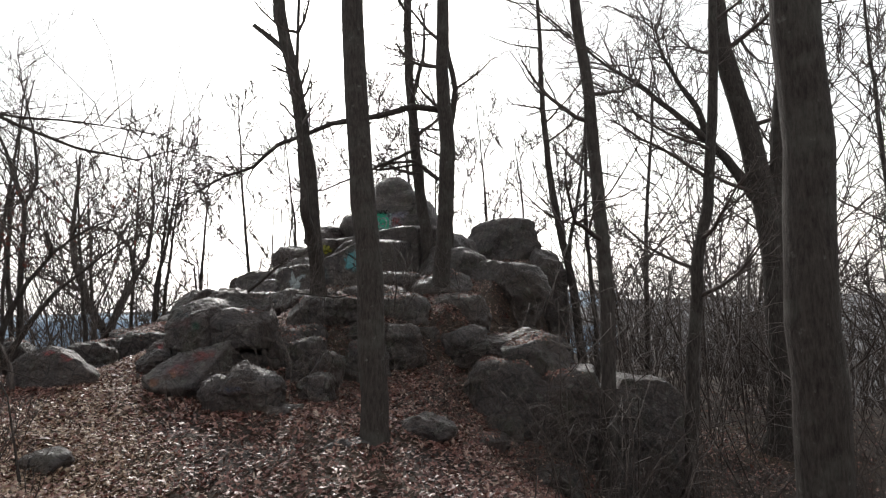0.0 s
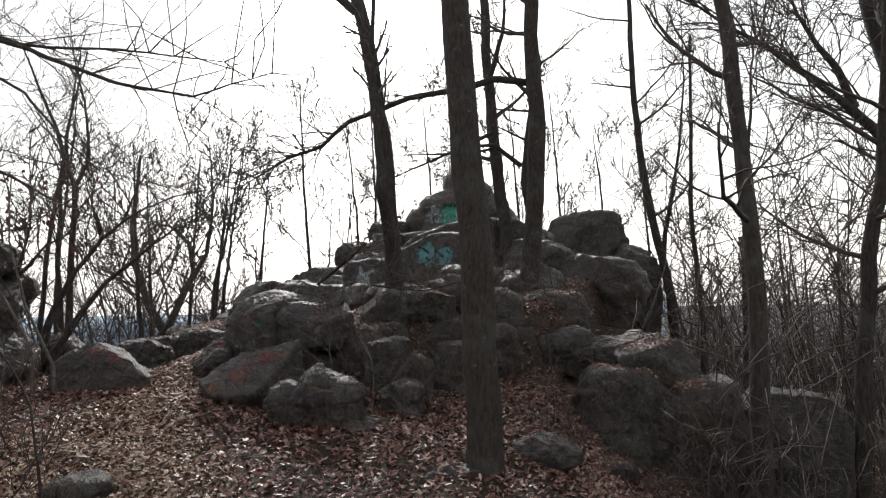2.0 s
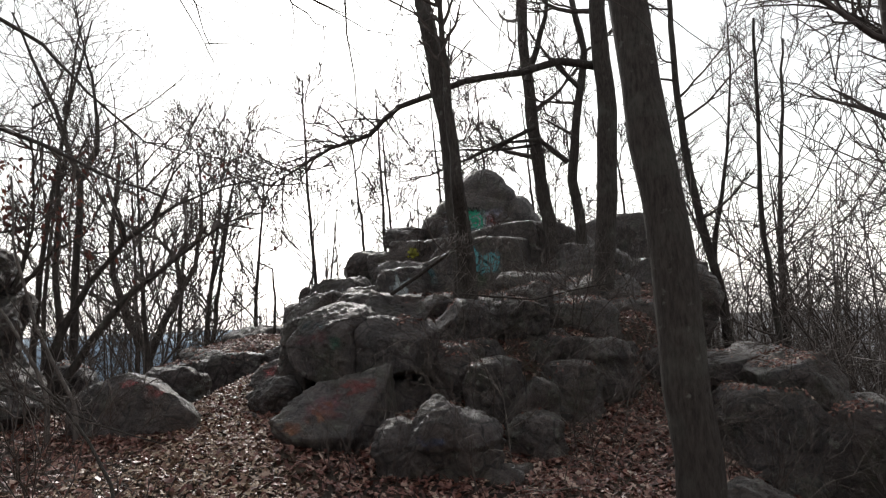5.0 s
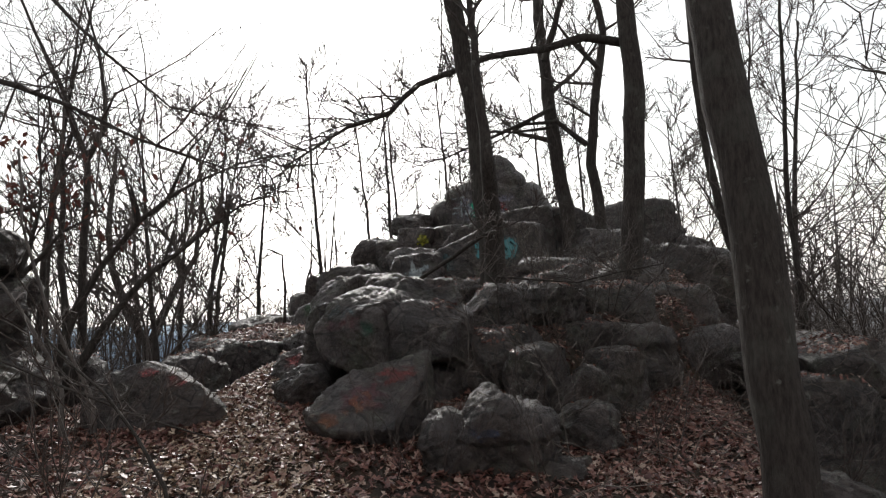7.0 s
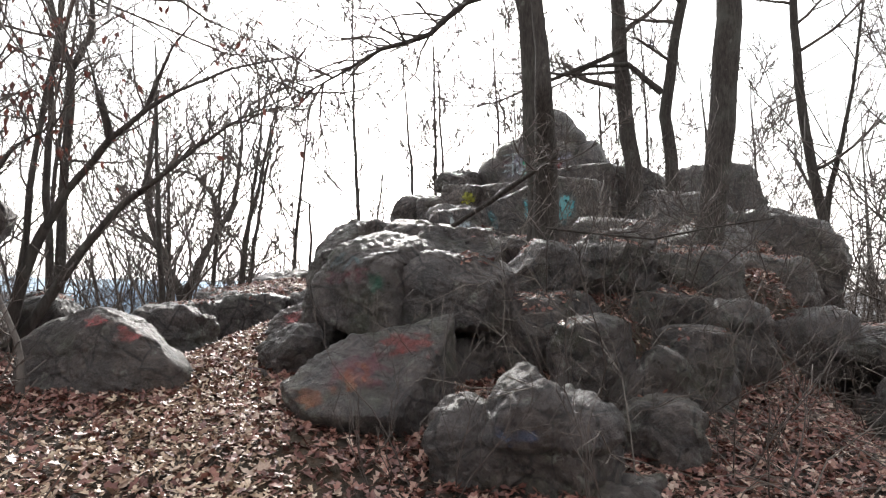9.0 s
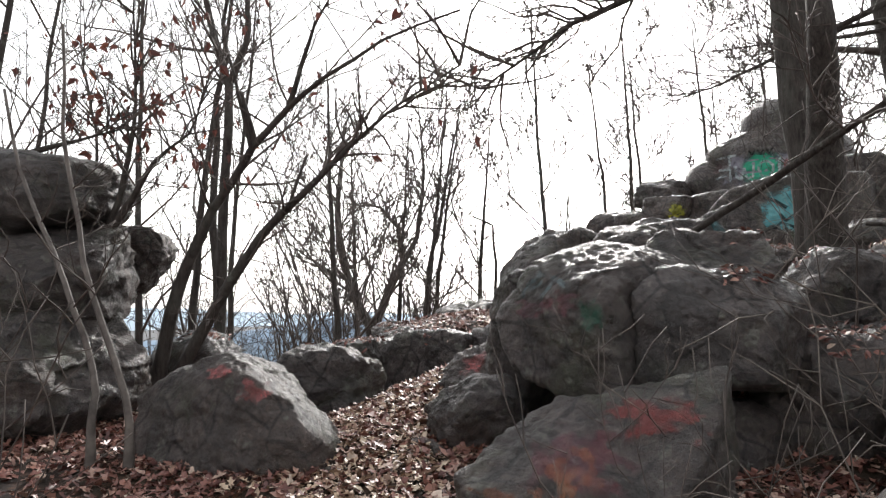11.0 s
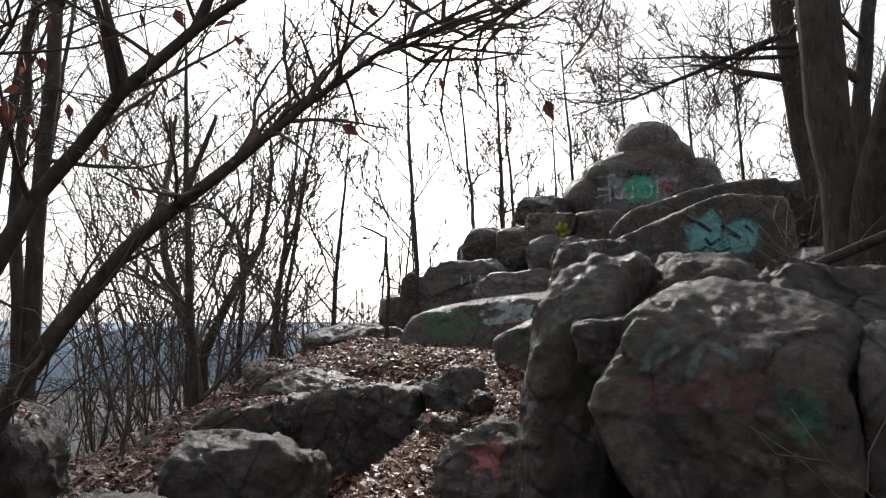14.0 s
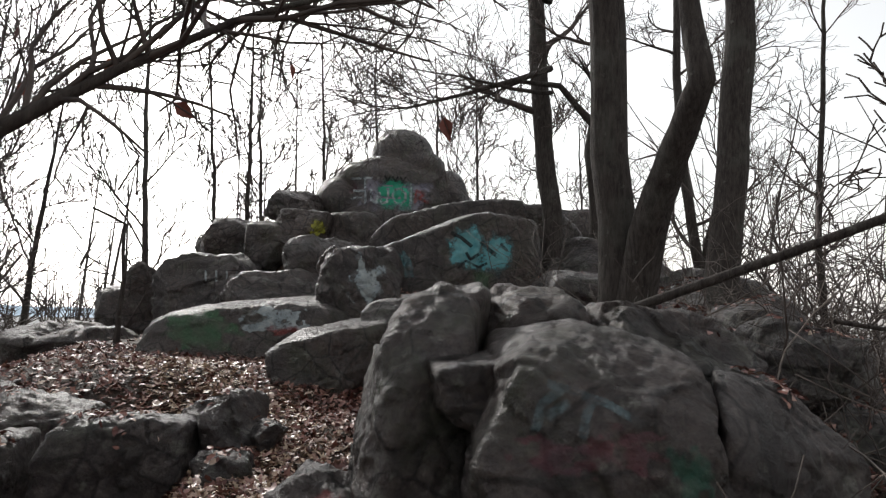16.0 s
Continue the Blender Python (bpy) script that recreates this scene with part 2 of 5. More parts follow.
def axis(lo, hi, step, far):
    """Coordinates that are dense between lo and hi and widen out to far."""
    v = list(np.arange(lo, hi + 1e-6, step))
    s, a, b = step, lo, hi
    while b < far:
        s *= 1.3
        a, b = a - s, b + s
        v = [a] + v + [b]
    return v


def build_ground():
    xs, ys = axis(-9, 8, 0.14, 4200), axis(2, 24, 0.14, 4200)
    verts = [(x, y, ground_z(x, y)) for y in ys for x in xs]
    w = len(xs)
    faces = [(j * w + i, j * w + i + 1, (j + 1) * w + i + 1, (j + 1) * w + i) for j in range(len(ys) - 1) for i in range(w - 1)]
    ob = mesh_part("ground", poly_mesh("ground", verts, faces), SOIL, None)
    tagged(ob, "brown woodland soil under fallen leaves, worn into a footpath", "ground", kind="structure")


build_ground()


def build_hills():
    """Two ridges across the valley, the blue of the air put into their colours."""
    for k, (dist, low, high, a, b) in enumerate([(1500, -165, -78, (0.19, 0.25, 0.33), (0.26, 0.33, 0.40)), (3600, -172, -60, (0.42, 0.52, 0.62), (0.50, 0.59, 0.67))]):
        verts, faces = [], []
        n = 160
        for i in range(n):
            a0 = radians(84 + 130 * i / n)
            ridge = low + (high - low) * (0.55 + 0.75 * noise.noise((math.cos(a0) * 2.6 + k * 9, math.sin(a0) * 2.6, 1.5)) + 0.12 * noise.noise((math.cos(a0) * 19, math.sin(a0) * 19, 4)))
            for f, z in ((1.0, low - 10), (1.04, (low + ridge) / 2), (1.1, ridge), (1.3, low - 10)):
                verts.append((math.cos(a0) * dist * f, math.sin(a0) * dist * f, z))
        for i in range(n - 1):
            j = i + 1
            for s in range(3):
                faces.append((i * 4 + s, j * 4 + s, j * 4 + s + 1, i * 4 + s + 1))
        ob = mesh_part("backdrop", poly_mesh("backdrop", verts, faces), haze_painted_material("haze_painted_hill", a, b, 0.01), None)
        tagged(ob, "wooded ridge across the valley, blue haze painted into its colour", "hills", kind="structure")


build_hills()


# ---------------------------------------------------------------- rocks
SKINS = {}


def hull_shape(way, c, corners, crisp):
    """Points along the unit directions way, from c out to the rounded hull of some corners."""
    bm = bmesh.new()
    for p in corners:
        bm.verts.new(Vector(p) - Vector(c))
    bmesh.ops.convex_hull(bm, input=bm.verts[:])
    bm.normal_update()
    faces = {}
    for f in bm.faces:
        d = f.normal.dot(f.verts[0].co)
        n = f.normal if d > 0 else -f.normal
        faces[tuple(round(v, 1) for v in n)] = (tuple(n), max(0.03, abs(d)))
    bm.free()
    n = np.array([f[0] for f in faces.values()])
    d = np.array([f[1] for f in faces.values()])
    r = (np.maximum(0, way @ n.T / d) ** crisp).sum(1) ** (-1 / crisp)
    co = way * r[:, None]
    return co, tuple(co.max(0) - co.min(0))


def lobe_shape(way, c, lobes):
    """Points along the unit directions way, from c out to the farthest skin of several ellipsoids."""
    best = np.full(len(way), 0.12)
    for centre, half in lobes:
        o, k = (np.array(c) - np.array(centre)) / np.array(half), way / np.array(half)
        a, b, g = (k * k).sum(1), k @ o, o @ o - 1
        disc = b * b - a * g
        t = np.where(disc > 0, (-b + np.sqrt(np.maximum(disc, 0))) / a, 0)
        best = np.maximum(best, t)
    co = way * best[:, None]
    return co, tuple(co.max(0) - co.min(0))


def rock(name, c, size, yaw=0, seed=1, e=3.0, cuts=7, sub=5, tilt=(0, 0), rough=1.0, label="", group="", cap=0.0, planes=(), hull=(), lobes=(), crisp=14):
    """A boulder of weathered stone: a rounded block with broken facets, bedding ledges and pitted skin,
    of that full size about its centre. cap > 0 flattens its top; planes: (normal, distance) faces along which it has split.
    hull: corners of a blocky rock in place of the size; lobes: (centre, half axes) of the lumps of a knobbly one."""
    rng = random.Random(seed)
    bm = bmesh.new()
    bmesh.ops.create_icosphere(bm, subdivisions=sub, radius=1)
    co = np.array([v.co for v in bm.verts])
    if hull:
        shape, size = hull_shape(co, c, hull, crisp)
    elif lobes:
        shape, size = lobe_shape(co, c, lobes)
    co /= ((np.abs(co) ** e).sum(1) ** (1 / e))[:, None]
    half = np.array(size) / 2
    for _ in range(cuts):
        nn = np.array([rng.gauss(0, 1), rng.gauss(0, 1), rng.gauss(0, 0.8)])
        nn /= np.linalg.norm(nn)
        d = rng.uniform(0.58, 0.86) * np.abs(co @ nn).max()
        over = np.maximum(0, co @ nn - d)
        co -= over[:, None] * nn * 0.94
    for nn, d in planes:
        nn = np.array(nn) / np.linalg.norm(nn)
        over = np.maximum(0, co @ nn - d)
        co -= over[:, None] * nn * 0.97
    if cap:
        co[:, 2] = np.where(co[:, 2] > 1 - cap, 1 - cap + (co[:, 2] - 1 + cap) * 0.25, co[:, 2])
    co *= half
    if hull or lobes:
        co = shape
    out = co / np.maximum(np.linalg.norm(co, axis=1), 1e-6)[:, None]
    s = min(size) * 0.5
    shift = Vector((seed * 3.7, seed * 1.3, seed * 2.1))
    amp = np.empty(len(co))
    for i, p in enumerate(co):
        q = Vector(p) / s + shift
        a = 0.13 * noise.noise(q * 0.8) + 0.055 * noise.noise(q * 2.1) + 0.03 * noise.noise(q * 5.2)
        bed = noise.noise(Vector((q.x * 0.4, q.y * 0.4, q.z * 3.2)))
        w = Vector((q.x * 0.85 + 0.25 * noise.noise(q * 1.5), q.y * 0.85 + 0.25 * noise.noise(q * 1.5 + shift), q.z * 1.15))
        gap, cell = noise.voronoi(w)
        block = noise.cell(cell[0] * 7.3) - 0.5
        joint = max(0.0, 1 - (gap[1] - gap[0]) / 0.10)
        w2 = w * 2.7
        gap2, cell2 = noise.voronoi(w2)
        chip = noise.cell(cell2[0] * 5.1) - 0.5
        amp[i] = s * rough * (a + 0.05 * max(-0.4, min(0.4, bed * 2)) + 0.085 * block + 0.028 * chip - 0.036 * joint * joint)
    co += out * amp[:, None]
    rot = np.array(Euler((radians(tilt[0]), radians(tilt[1]), 0)).to_matrix())
    co = co @ rot.T
    lo, hi = co.min(0), co.max(0)
    co = co if hull or lobes else (co - (lo + hi) / 2) / (hi - lo) * np.array(size)
    fine = np.array([noise.noise(Vector(p) * 9 + shift) * 0.02 + noise.noise(Vector(p) * 24 + shift) * 0.014 for p in co])
    co += out * fine[:, None]
    turn = np.array(Matrix.Rotation(radians(yaw), 3, "Z"))
    co = co @ turn.T
    for v, p in zip(bm.verts, co):
        v.co = p
    for f in bm.faces:
        f.smooth = True
    skin = BVHTree.FromBMesh(bm)
    ob = part(name, bm, ROCK, None)
    ob.location = c
    SKINS[ob.name] = skin
    return tagged(ob, label or "rough grey-brown weathered boulder among fallen leaves", "boulder", group or "boulders of the crag")


def cast(ob, origin, way):
    """Where a ray in world coordinates first meets the rock ob, or None."""
    place, nrm, _, _ = SKINS[ob.name].ray_cast(Vector(origin) - ob.location, Vector(way).normalized())
    return (place, nrm) if place else None


def paint(ob, eye, aim, w, h, material, label, seed=1, lift=0.005, ragged=0.3, step=0.0, name="paint_patch"):
    """A ragged patch of sprayed paint w by h metres on the rock ob, laid on its skin about the point aim, sprayed from eye."""
    eye, aim = Vector(eye), Vector(aim)
    f = (aim - eye).normalized()
    r = f.cross(Vector((0, 0, 1))).normalized()
    u = r.cross(f)
    step = step or max(w, h) / 36
    nx, ny = int(w / step), int(h / step)
    grid, bm = {}, bmesh.new()
    cover = bm.verts.layers.float.new("cover")
    for j in range(ny + 1):
        for i in range(nx + 1):
            a, b = (i / nx - 0.5) * 2, (j / ny - 0.5) * 2
            edge = (abs(a) ** 3 + abs(b) ** 3) ** (1 / 3) + ragged * noise.noise((a * 2.2 + seed, b * 2.2, seed * 1.7)) + 0.5 * ragged * noise.noise((a * 7 + seed, b * 7, seed))
            if edge > 0.9:
                continue
            p = cast(ob, aim + r * a * w / 2 + u * b * h / 2 - f * 3, f)
            if p and p[1].dot(f) < -0.08:
                grid[i, j] = bm.verts.new(p[0] + p[1] * lift)
                grid[i, j][cover] = min(1.0, (0.9 - edge) * 2.5)
    for (i, j), v in grid.items():
        q = [grid.get(k) for k in ((i, j), (i + 1, j), (i + 1, j + 1), (i, j + 1))]
        if all(q) and max((q[0].co - x.co).length for x in q) < step * 4:
            bm.faces.new(q).smooth = True
    if bm.faces:
        part(name, bm, material, ob, label)
    else:
        bm.free()


def stroke(ob, eye, aim, pts, width, material, label, lift=0.009):
    """A sprayed line through points given in metres right of and above aim, as seen from eye."""
    eye, aim = Vector(eye), Vector(aim)
    f = (aim - eye).normalized()
    r = f.cross(Vector((0, 0, 1))).normalized()
    u = r.cross(f)
    bm, prev = bmesh.new(), None
    cover = bm.verts.layers.float.new("cover")
    dense = []
    for (a, b), (c, d) in zip(pts, pts[1:]):
        n = max(2, int(math.hypot(c - a, d - b) / 0.025))
        dense += [(a + (c - a) * k / n, b + (d - b) * k / n, c - a, d - b) for k in range(n + 1)]
    for a, b, da, db in dense:
        k = width / 2 / math.hypot(da, db)
        row = []
        for sgn in (-1, 1):
            p = cast(ob, aim + r * (a - db * k * sgn) + u * (b + da * k * sgn) - f * 3, f)
            row.append(bm.verts.new(p[0] + p[1] * lift) if p else None)
            if row[-1]:
                row[-1][cover] = 0.75
        if prev and all(prev) and all(row) and (prev[0].co - row[0].co).length < 0.2:
            bm.faces.new((prev[0], row[0], row[1], prev[1])).smooth = True
        prev = row
    if bm.faces:
        part("paint_stroke", bm, material, ob, label)
    else:
        bm.free()


CRAG = "boulders of the summit crag"
PATHSIDE = "boulders beside the path"
FACE = "boulders of the rock face"

# summit
summit = rock("summit_block", (-2.1, 26.1, 4.3), (1, 1, 1), 0, 27, sub=6, rough=0.32, label="great dark bell-shaped rock with sprayed paint crowning the crag", group=CRAG,
              lobes=[((-2.15, 26.1, 3.9), (1.6, 1.35, 1.35)), ((-2.2, 26.1, 4.85), (1.25, 1.1, 0.72)), ((-1.95, 26.1, 5.6), (0.74, 0.75, 0.68)), ((-1.75, 26.1, 5.35), (0.8, 0.8, 0.5)), ((-0.85, 26.1, 4.6), (0.5, 0.9, 0.72)),
                     ((-0.75, 26.2, 4.0), (0.7, 1.0, 1.0)), ((-3.42, 25.9, 4.35), (0.55, 0.85, 0.62)), ((-2.9, 26.0, 4.95), (0.55, 0.8, 0.42)), ((-3.2, 26.0, 3.6), (0.8, 1.0, 0.8))])
rock("boulder", (-4.28, 25.0, 4.1), (1.14, 1.2, 0.75), -9, 32, 3.4, 7, 5, label="small dark rock on the shoulder of the crag", group=CRAG)
crumb = rock("boulder", (-4.0, 24.3, 3.5), (1.45, 1.6, 1.05), -9, 33, 3.4, 7, 5, label="layered rock with yellow paint under the summit", group=CRAG)
rock("boulder", (-5.74, 25.3, 3.2), (1.16, 1.8, 1.3), -9, 34, 3.4, 7, 5, label="dark blocky rock at the crag's end", group=CRAG)
rock("boulder", (-4.67, 24.4, 3.05), (1.1, 1.6, 1.3), -9, 35, 3.4, 7, 5, label="dark rock wedged below the summit", group=CRAG)
rock("boulder", (-3.1, 24.6, 3.3), (1.6, 1.6, 1.5), -9, 36, 3.4, 7, 5, label="dark shaded rock below the summit block", group=CRAG)
ledge = rock("rock_ledge", (-1.2, 22.2, 3.1), (1, 1, 1), 0, 41, sub=6, rough=0.32, label="sloping ledge of dark layered rock", group=CRAG, crisp=24,
             hull=[(-3.0, 21.5, 2.3), (-2.94, 21.5, 3.22), (-2.5, 21.5, 3.64), (-1.56, 21.5, 3.97), (-0.9, 21.55, 4.06), (-0.2, 21.5, 4.08), (-0.2, 21.5, 2.3), (-2.6, 23.4, 3.4), (-1.5, 23.4, 4.0), (-0.1, 23.4, 4.1), (-0.1, 23.4, 2.4), (-2.8, 23.4, 2.4)])
dark = rock("rock_block", (0.35, 22.7, 3.2), (1, 1, 1), 0, 42, sub=6, rough=0.5, label="broad dark rock block behind the trees", group=CRAG, crisp=12,
            hull=[(-0.6, 21.6, 2.2), (-0.7, 21.7, 3.9), (0.04, 21.55, 4.14), (0.6, 21.6, 3.98), (1.0, 21.6, 3.5), (1.25, 21.7, 2.3), (1.5, 23.8, 2.3), (1.4, 23.8, 3.7), (-0.6, 23.8, 4.1), (-0.6, 23.8, 2.3)])
teal = rock("rock_slab", (-1.9, 20.5, 2.6), (1, 1, 1), 0, 44, sub=6, rough=0.28, label="leaning rock slab with teal sprayed paint", group=CRAG, crisp=30,
            hull=[(-3.36, 19.75, 1.9), (-3.38, 19.8, 2.68), (-2.84, 19.75, 2.98), (-2.23, 19.72, 3.25), (-1.38, 19.7, 3.56), (-0.55, 19.75, 3.5), (-0.35, 19.85, 1.9), (-1.9, 19.6, 1.9), (-0.3, 21.4, 3.6), (-1.4, 21.2, 3.68), (-3.2, 21.0, 2.7), (-3.3, 21.4, 1.9), (-0.3, 21.4, 1.9)])
drip = rock("boulder", (-3.0, 19.7, 2.35), (1.15, 1.6, 1.3), -9, 45, 3.4, 7, 6, label="rock with white paint drips", group=CRAG)
back = rock("boulder", (-5.3, 22.8, 2.2), (2.25, 2.0, 1.5), -9, 46, 3.2, 7, 6, label="grey boulder with faded scrawls at the terrace edge", group=CRAG)
rock("boulder", (-7.1, 23.8, 1.6), (1.25, 1.3, 1.4), -9, 47, 3.4, 7, 5, label="small dark rock stack at the cliff edge", group=CRAG)
rock("boulder", (-6.9, 23.8, 2.35), (0.62, 0.8, 0.8), -9, 48, label="little dark stone balanced on the stack", group=CRAG)
green = rock("rock_slab", (-4.35, 19.2, 1.7), (1, 1, 1), 0, 49, sub=6, rough=0.4, label="long low slab with green, white and red paint", group=CRAG, crisp=16,
             hull=[(-5.66, 18.7, 1.3), (-5.62, 18.65, 1.72), (-5.5, 18.7, 1.97), (-4.82, 18.75, 2.12), (-3.93, 18.65, 2.23), (-3.34, 18.6, 2.17), (-3.02, 18.6, 1.96), (-3.6, 18.4, 1.66), (-4.6, 18.35, 1.4), (-5.3, 18.4, 1.35), (-3.2, 18.6, 1.3), (-3.2, 20.0, 2.3), (-5.2, 20.0, 2.1), (-5.4, 20.0, 1.2), (-3.1, 20.0, 1.2)])
rock("rock_slab", (-7.0, 21.0, 1.3), (1.6, 1.8, 0.95), -9, 50, 2.8, label="low flat slab at the terrace edge", group=CRAG)
rock("rock_slab", (-3.3, 17.3, 1.7), (1, 1, 1), 0, 51, sub=6, rough=0.4, label="tilted brown slab beside the leafy terrace", group=PATHSIDE, crisp=18,
     hull=[(-3.98, 16.85, 1.78), (-3.56, 16.85, 1.95), (-2.86, 16.85, 2.1), (-2.85, 16.8, 1.75), (-3.34, 16.7, 1.4), (-3.86, 16.75, 1.5), (-3.7, 17.9, 1.95), (-2.7, 17.9, 2.15), (-2.7, 17.9, 1.3), (-3.8, 17.9, 1.3)])
rock("boulder", (2.1, 25.4, 2.7), (3.0, 3.0, 3.5), 9, 52, 3.2, 6, 6, rough=0.8, label="tall dark rock tower at the crag's end", group=CRAG)
rock("boulder", (3.45, 24.0, 1.9), (1.3, 2.4, 2.9), 9, 53, 3.4, 7, 5, label="dark stepped rock beside the tower", group=CRAG)
rock("boulder", (0.9, 21.0, 2.6), (2.2, 2.0, 1.6), 9, 54, label="dark rock below the tower", group=CRAG)
rock("boulder", (2.4, 20.5, 1.9), (2.2, 2.2, 2.1), 9, 55, label="dark broken rock on the crag's flank", group=CRAG)

# the big boulder beside the path
bigleft = rock("boulder", (-2.95, 14.0, 1.75), (1, 1, 1), 0, 61, sub=6, rough=0.75, label="tall rounded boulder with a rough bright skin", group=PATHSIDE, crisp=16,
               hull=[(-3.24, 13.6, 1.0), (-3.28, 14.4, 1.1), (-3.24, 13.75, 1.75), (-3.14, 13.85, 2.2), (-3.0, 14.05, 2.4), (-2.62, 14.1, 2.44), (-2.72, 13.72, 2.28), (-2.84, 13.5, 1.0), (-3.12, 13.42, 1.1), (-3.14, 13.55, 1.85), (-2.4, 14.7, 2.32), (-2.5, 14.7, 1.1), (-3.15, 14.7, 1.9)])
bigmain = rock("boulder", (-2.4, 13.5, 1.75), (1, 1, 1), 0, 62, sub=6, rough=0.36, label="big blocky boulder with faint teal and red paint", group=PATHSIDE, crisp=24,
               hull=[(-2.9, 13.1, 1.78), (-2.72, 13.02, 1.48), (-2.42, 12.96, 1.34), (-2.03, 12.98, 1.36), (-2.7, 13.25, 2.12), (-2.38, 13.6, 2.3), (-1.97, 13.25, 2.12), (-2.05, 12.95, 1.92), (-2.6, 14.1, 2.2), (-1.55, 14.1, 2.1), (-2.7, 14.1, 1.3), (-1.5, 14.1, 1.3)])
rock("boulder", (-1.55, 13.55, 1.75), (1, 1, 1), 0, 63, sub=6, rough=0.36, label="cracked block beside the big boulder", group=PATHSIDE, crisp=24,
     hull=[(-2.0, 13.08, 1.38), (-2.0, 13.06, 1.93), (-1.9, 13.32, 2.1), (-1.5, 13.5, 2.06), (-1.28, 13.25, 1.8), (-1.34, 13.15, 1.45), (-1.15, 13.9, 1.9), (-1.2, 14.2, 1.3), (-1.45, 14.2, 1.3), (-1.45, 14.2, 2.1)])
rock("boulder", (-1.72, 14.05, 2.05), (0.9, 0.95, 0.62), -9, 64, 3.6, 6, 6, (0, 9), label="lichened cap of rock on the big boulder", group=PATHSIDE)
rock("boulder", (-2.32, 14.35, 2.12), (0.72, 1.0, 0.6), -9, 65, 2.6, label="rounded rock behind the big boulder", group=PATHSIDE)
rock("boulder", (-2.78, 13.62, 1.98), (1, 1, 1), 0, 66, sub=5, rough=0.4, label="small lichened block jammed in the gap", group=PATHSIDE, crisp=18,
     hull=[(-2.94, 13.47, 2.07), (-2.93, 13.46, 1.94), (-2.62, 13.47, 2.11), (-2.75, 13.46, 1.82), (-2.66, 13.46, 2.0), (-2.94, 13.9, 2.1), (-2.6, 13.9, 2.12), (-2.9, 13.9, 1.8), (-2.6, 13.9, 1.8)])
rock("boulder", (-1.95, 13.75, 0.95), (1.3, 1.0, 0.8), 0, 67, label="shaded rock under the big boulder", group=PATHSIDE)
red = rock("boulder", (-1.98, 12.5, 1.0), (1, 1, 1), 0, 71, sub=6, rough=0.24, label="wedge-shaped boulder with red and orange paint", group=PATHSIDE, crisp=44,
           hull=[(-2.58, 12.1, 1.12), (-2.34, 12.52, 1.4), (-1.46, 12.78, 1.62), (-1.52, 12.3, 1.27), (-1.68, 11.92, 1.0), (-2.26, 11.84, 1.0), (-2.42, 12.3, 0.6), (-2.1, 12.28, 0.55), (-1.75, 12.28, 0.55), (-1.45, 12.5, 0.6), (-1.5, 13.0, 0.6), (-2.4, 13.0, 0.6), (-1.6, 13.0, 1.35)])
grey = rock("boulder", (-0.88, 11.98, 0.8), (1, 1, 1), 0, 72, sub=6, rough=1.15, label="pale grey lumpy boulder with a blue smudge", group=PATHSIDE,
            lobes=[((-1.2, 11.84, 0.82), (0.27, 0.3, 0.4)), ((-0.8, 11.98, 0.98), (0.3, 0.4, 0.4)), ((-0.52, 11.98, 0.88), (0.28, 0.38, 0.34)), ((-1.0, 11.76, 0.84), (0.24, 0.2, 0.3)),
                   ((-0.66, 11.72, 0.62), (0.19, 0.2, 0.22)), ((-0.9, 12.1, 0.6), (0.5, 0.4, 0.4))])
rock("boulder", (0.0, 12.6, 0.82), (0.6, 0.6, 0.56), 7, 73, 4, label="square grey block among the leaves", group=FACE)
rock("boulder", (-0.05, 13.1, 1.05), (0.62, 0.4, 0.7), 7, 74, 4, 7, 5, (0, 30), label="leaning slab of grey rock", group=FACE)
rock("boulder", (-2.95, 13.1, 1.15), (0.66, 0.7, 0.62), 7, 75, 2.5, 7, 6, label="rounded dark boulder at the path's edge", group=PATHSIDE)
leftb = rock("boulder", (-4.15, 12.25, 1.22), (1, 1, 1), 0, 76, sub=6, rough=0.5, label="humped boulder with a pink paint splash", group=PATHSIDE, crisp=10,
             hull=[(-4.95, 12.2, 1.0), (-4.86, 12.1, 1.42), (-4.55, 12.3, 1.62), (-4.1, 12.2, 1.64), (-3.84, 12.05, 1.58), (-3.52, 12.05, 1.42), (-3.28, 12.1, 1.14), (-3.4, 12.0, 0.95), (-3.94, 11.8, 0.9), (-4.7, 11.85, 0.9), (-4.7, 12.8, 1.4), (-3.6, 12.6, 1.2), (-3.6, 12.7, 0.8), (-4.8, 12.8, 0.8), (-4.2, 12.7, 1.56)])
rock("boulder", (-4.5, 13.5, 1.13), (0.84, 0.9, 0.86), 25, 77, 2.8, 7, 6, label="smooth dark boulder beside the path", group=PATHSIDE)
rock("boulder", (-5.25, 14.75, 1.1), (1, 1, 1), 0, 78, sub=6, rough=0.5, label="dark half of a split boulder", group=PATHSIDE, crisp=10,
     hull=[(-5.7, 14.4, 0.7), (-5.65, 14.5, 1.3), (-5.3, 14.5, 1.52), (-5.02, 14.6, 1.5), (-4.95, 14.7, 1.2), (-4.98, 14.65, 0.7), (-5.2, 14.35, 0.7), (-5.0, 15.4, 1.5), (-5.6, 15.3, 1.4), (-5.6, 15.3, 0.7), (-5.0, 15.4, 0.7)])
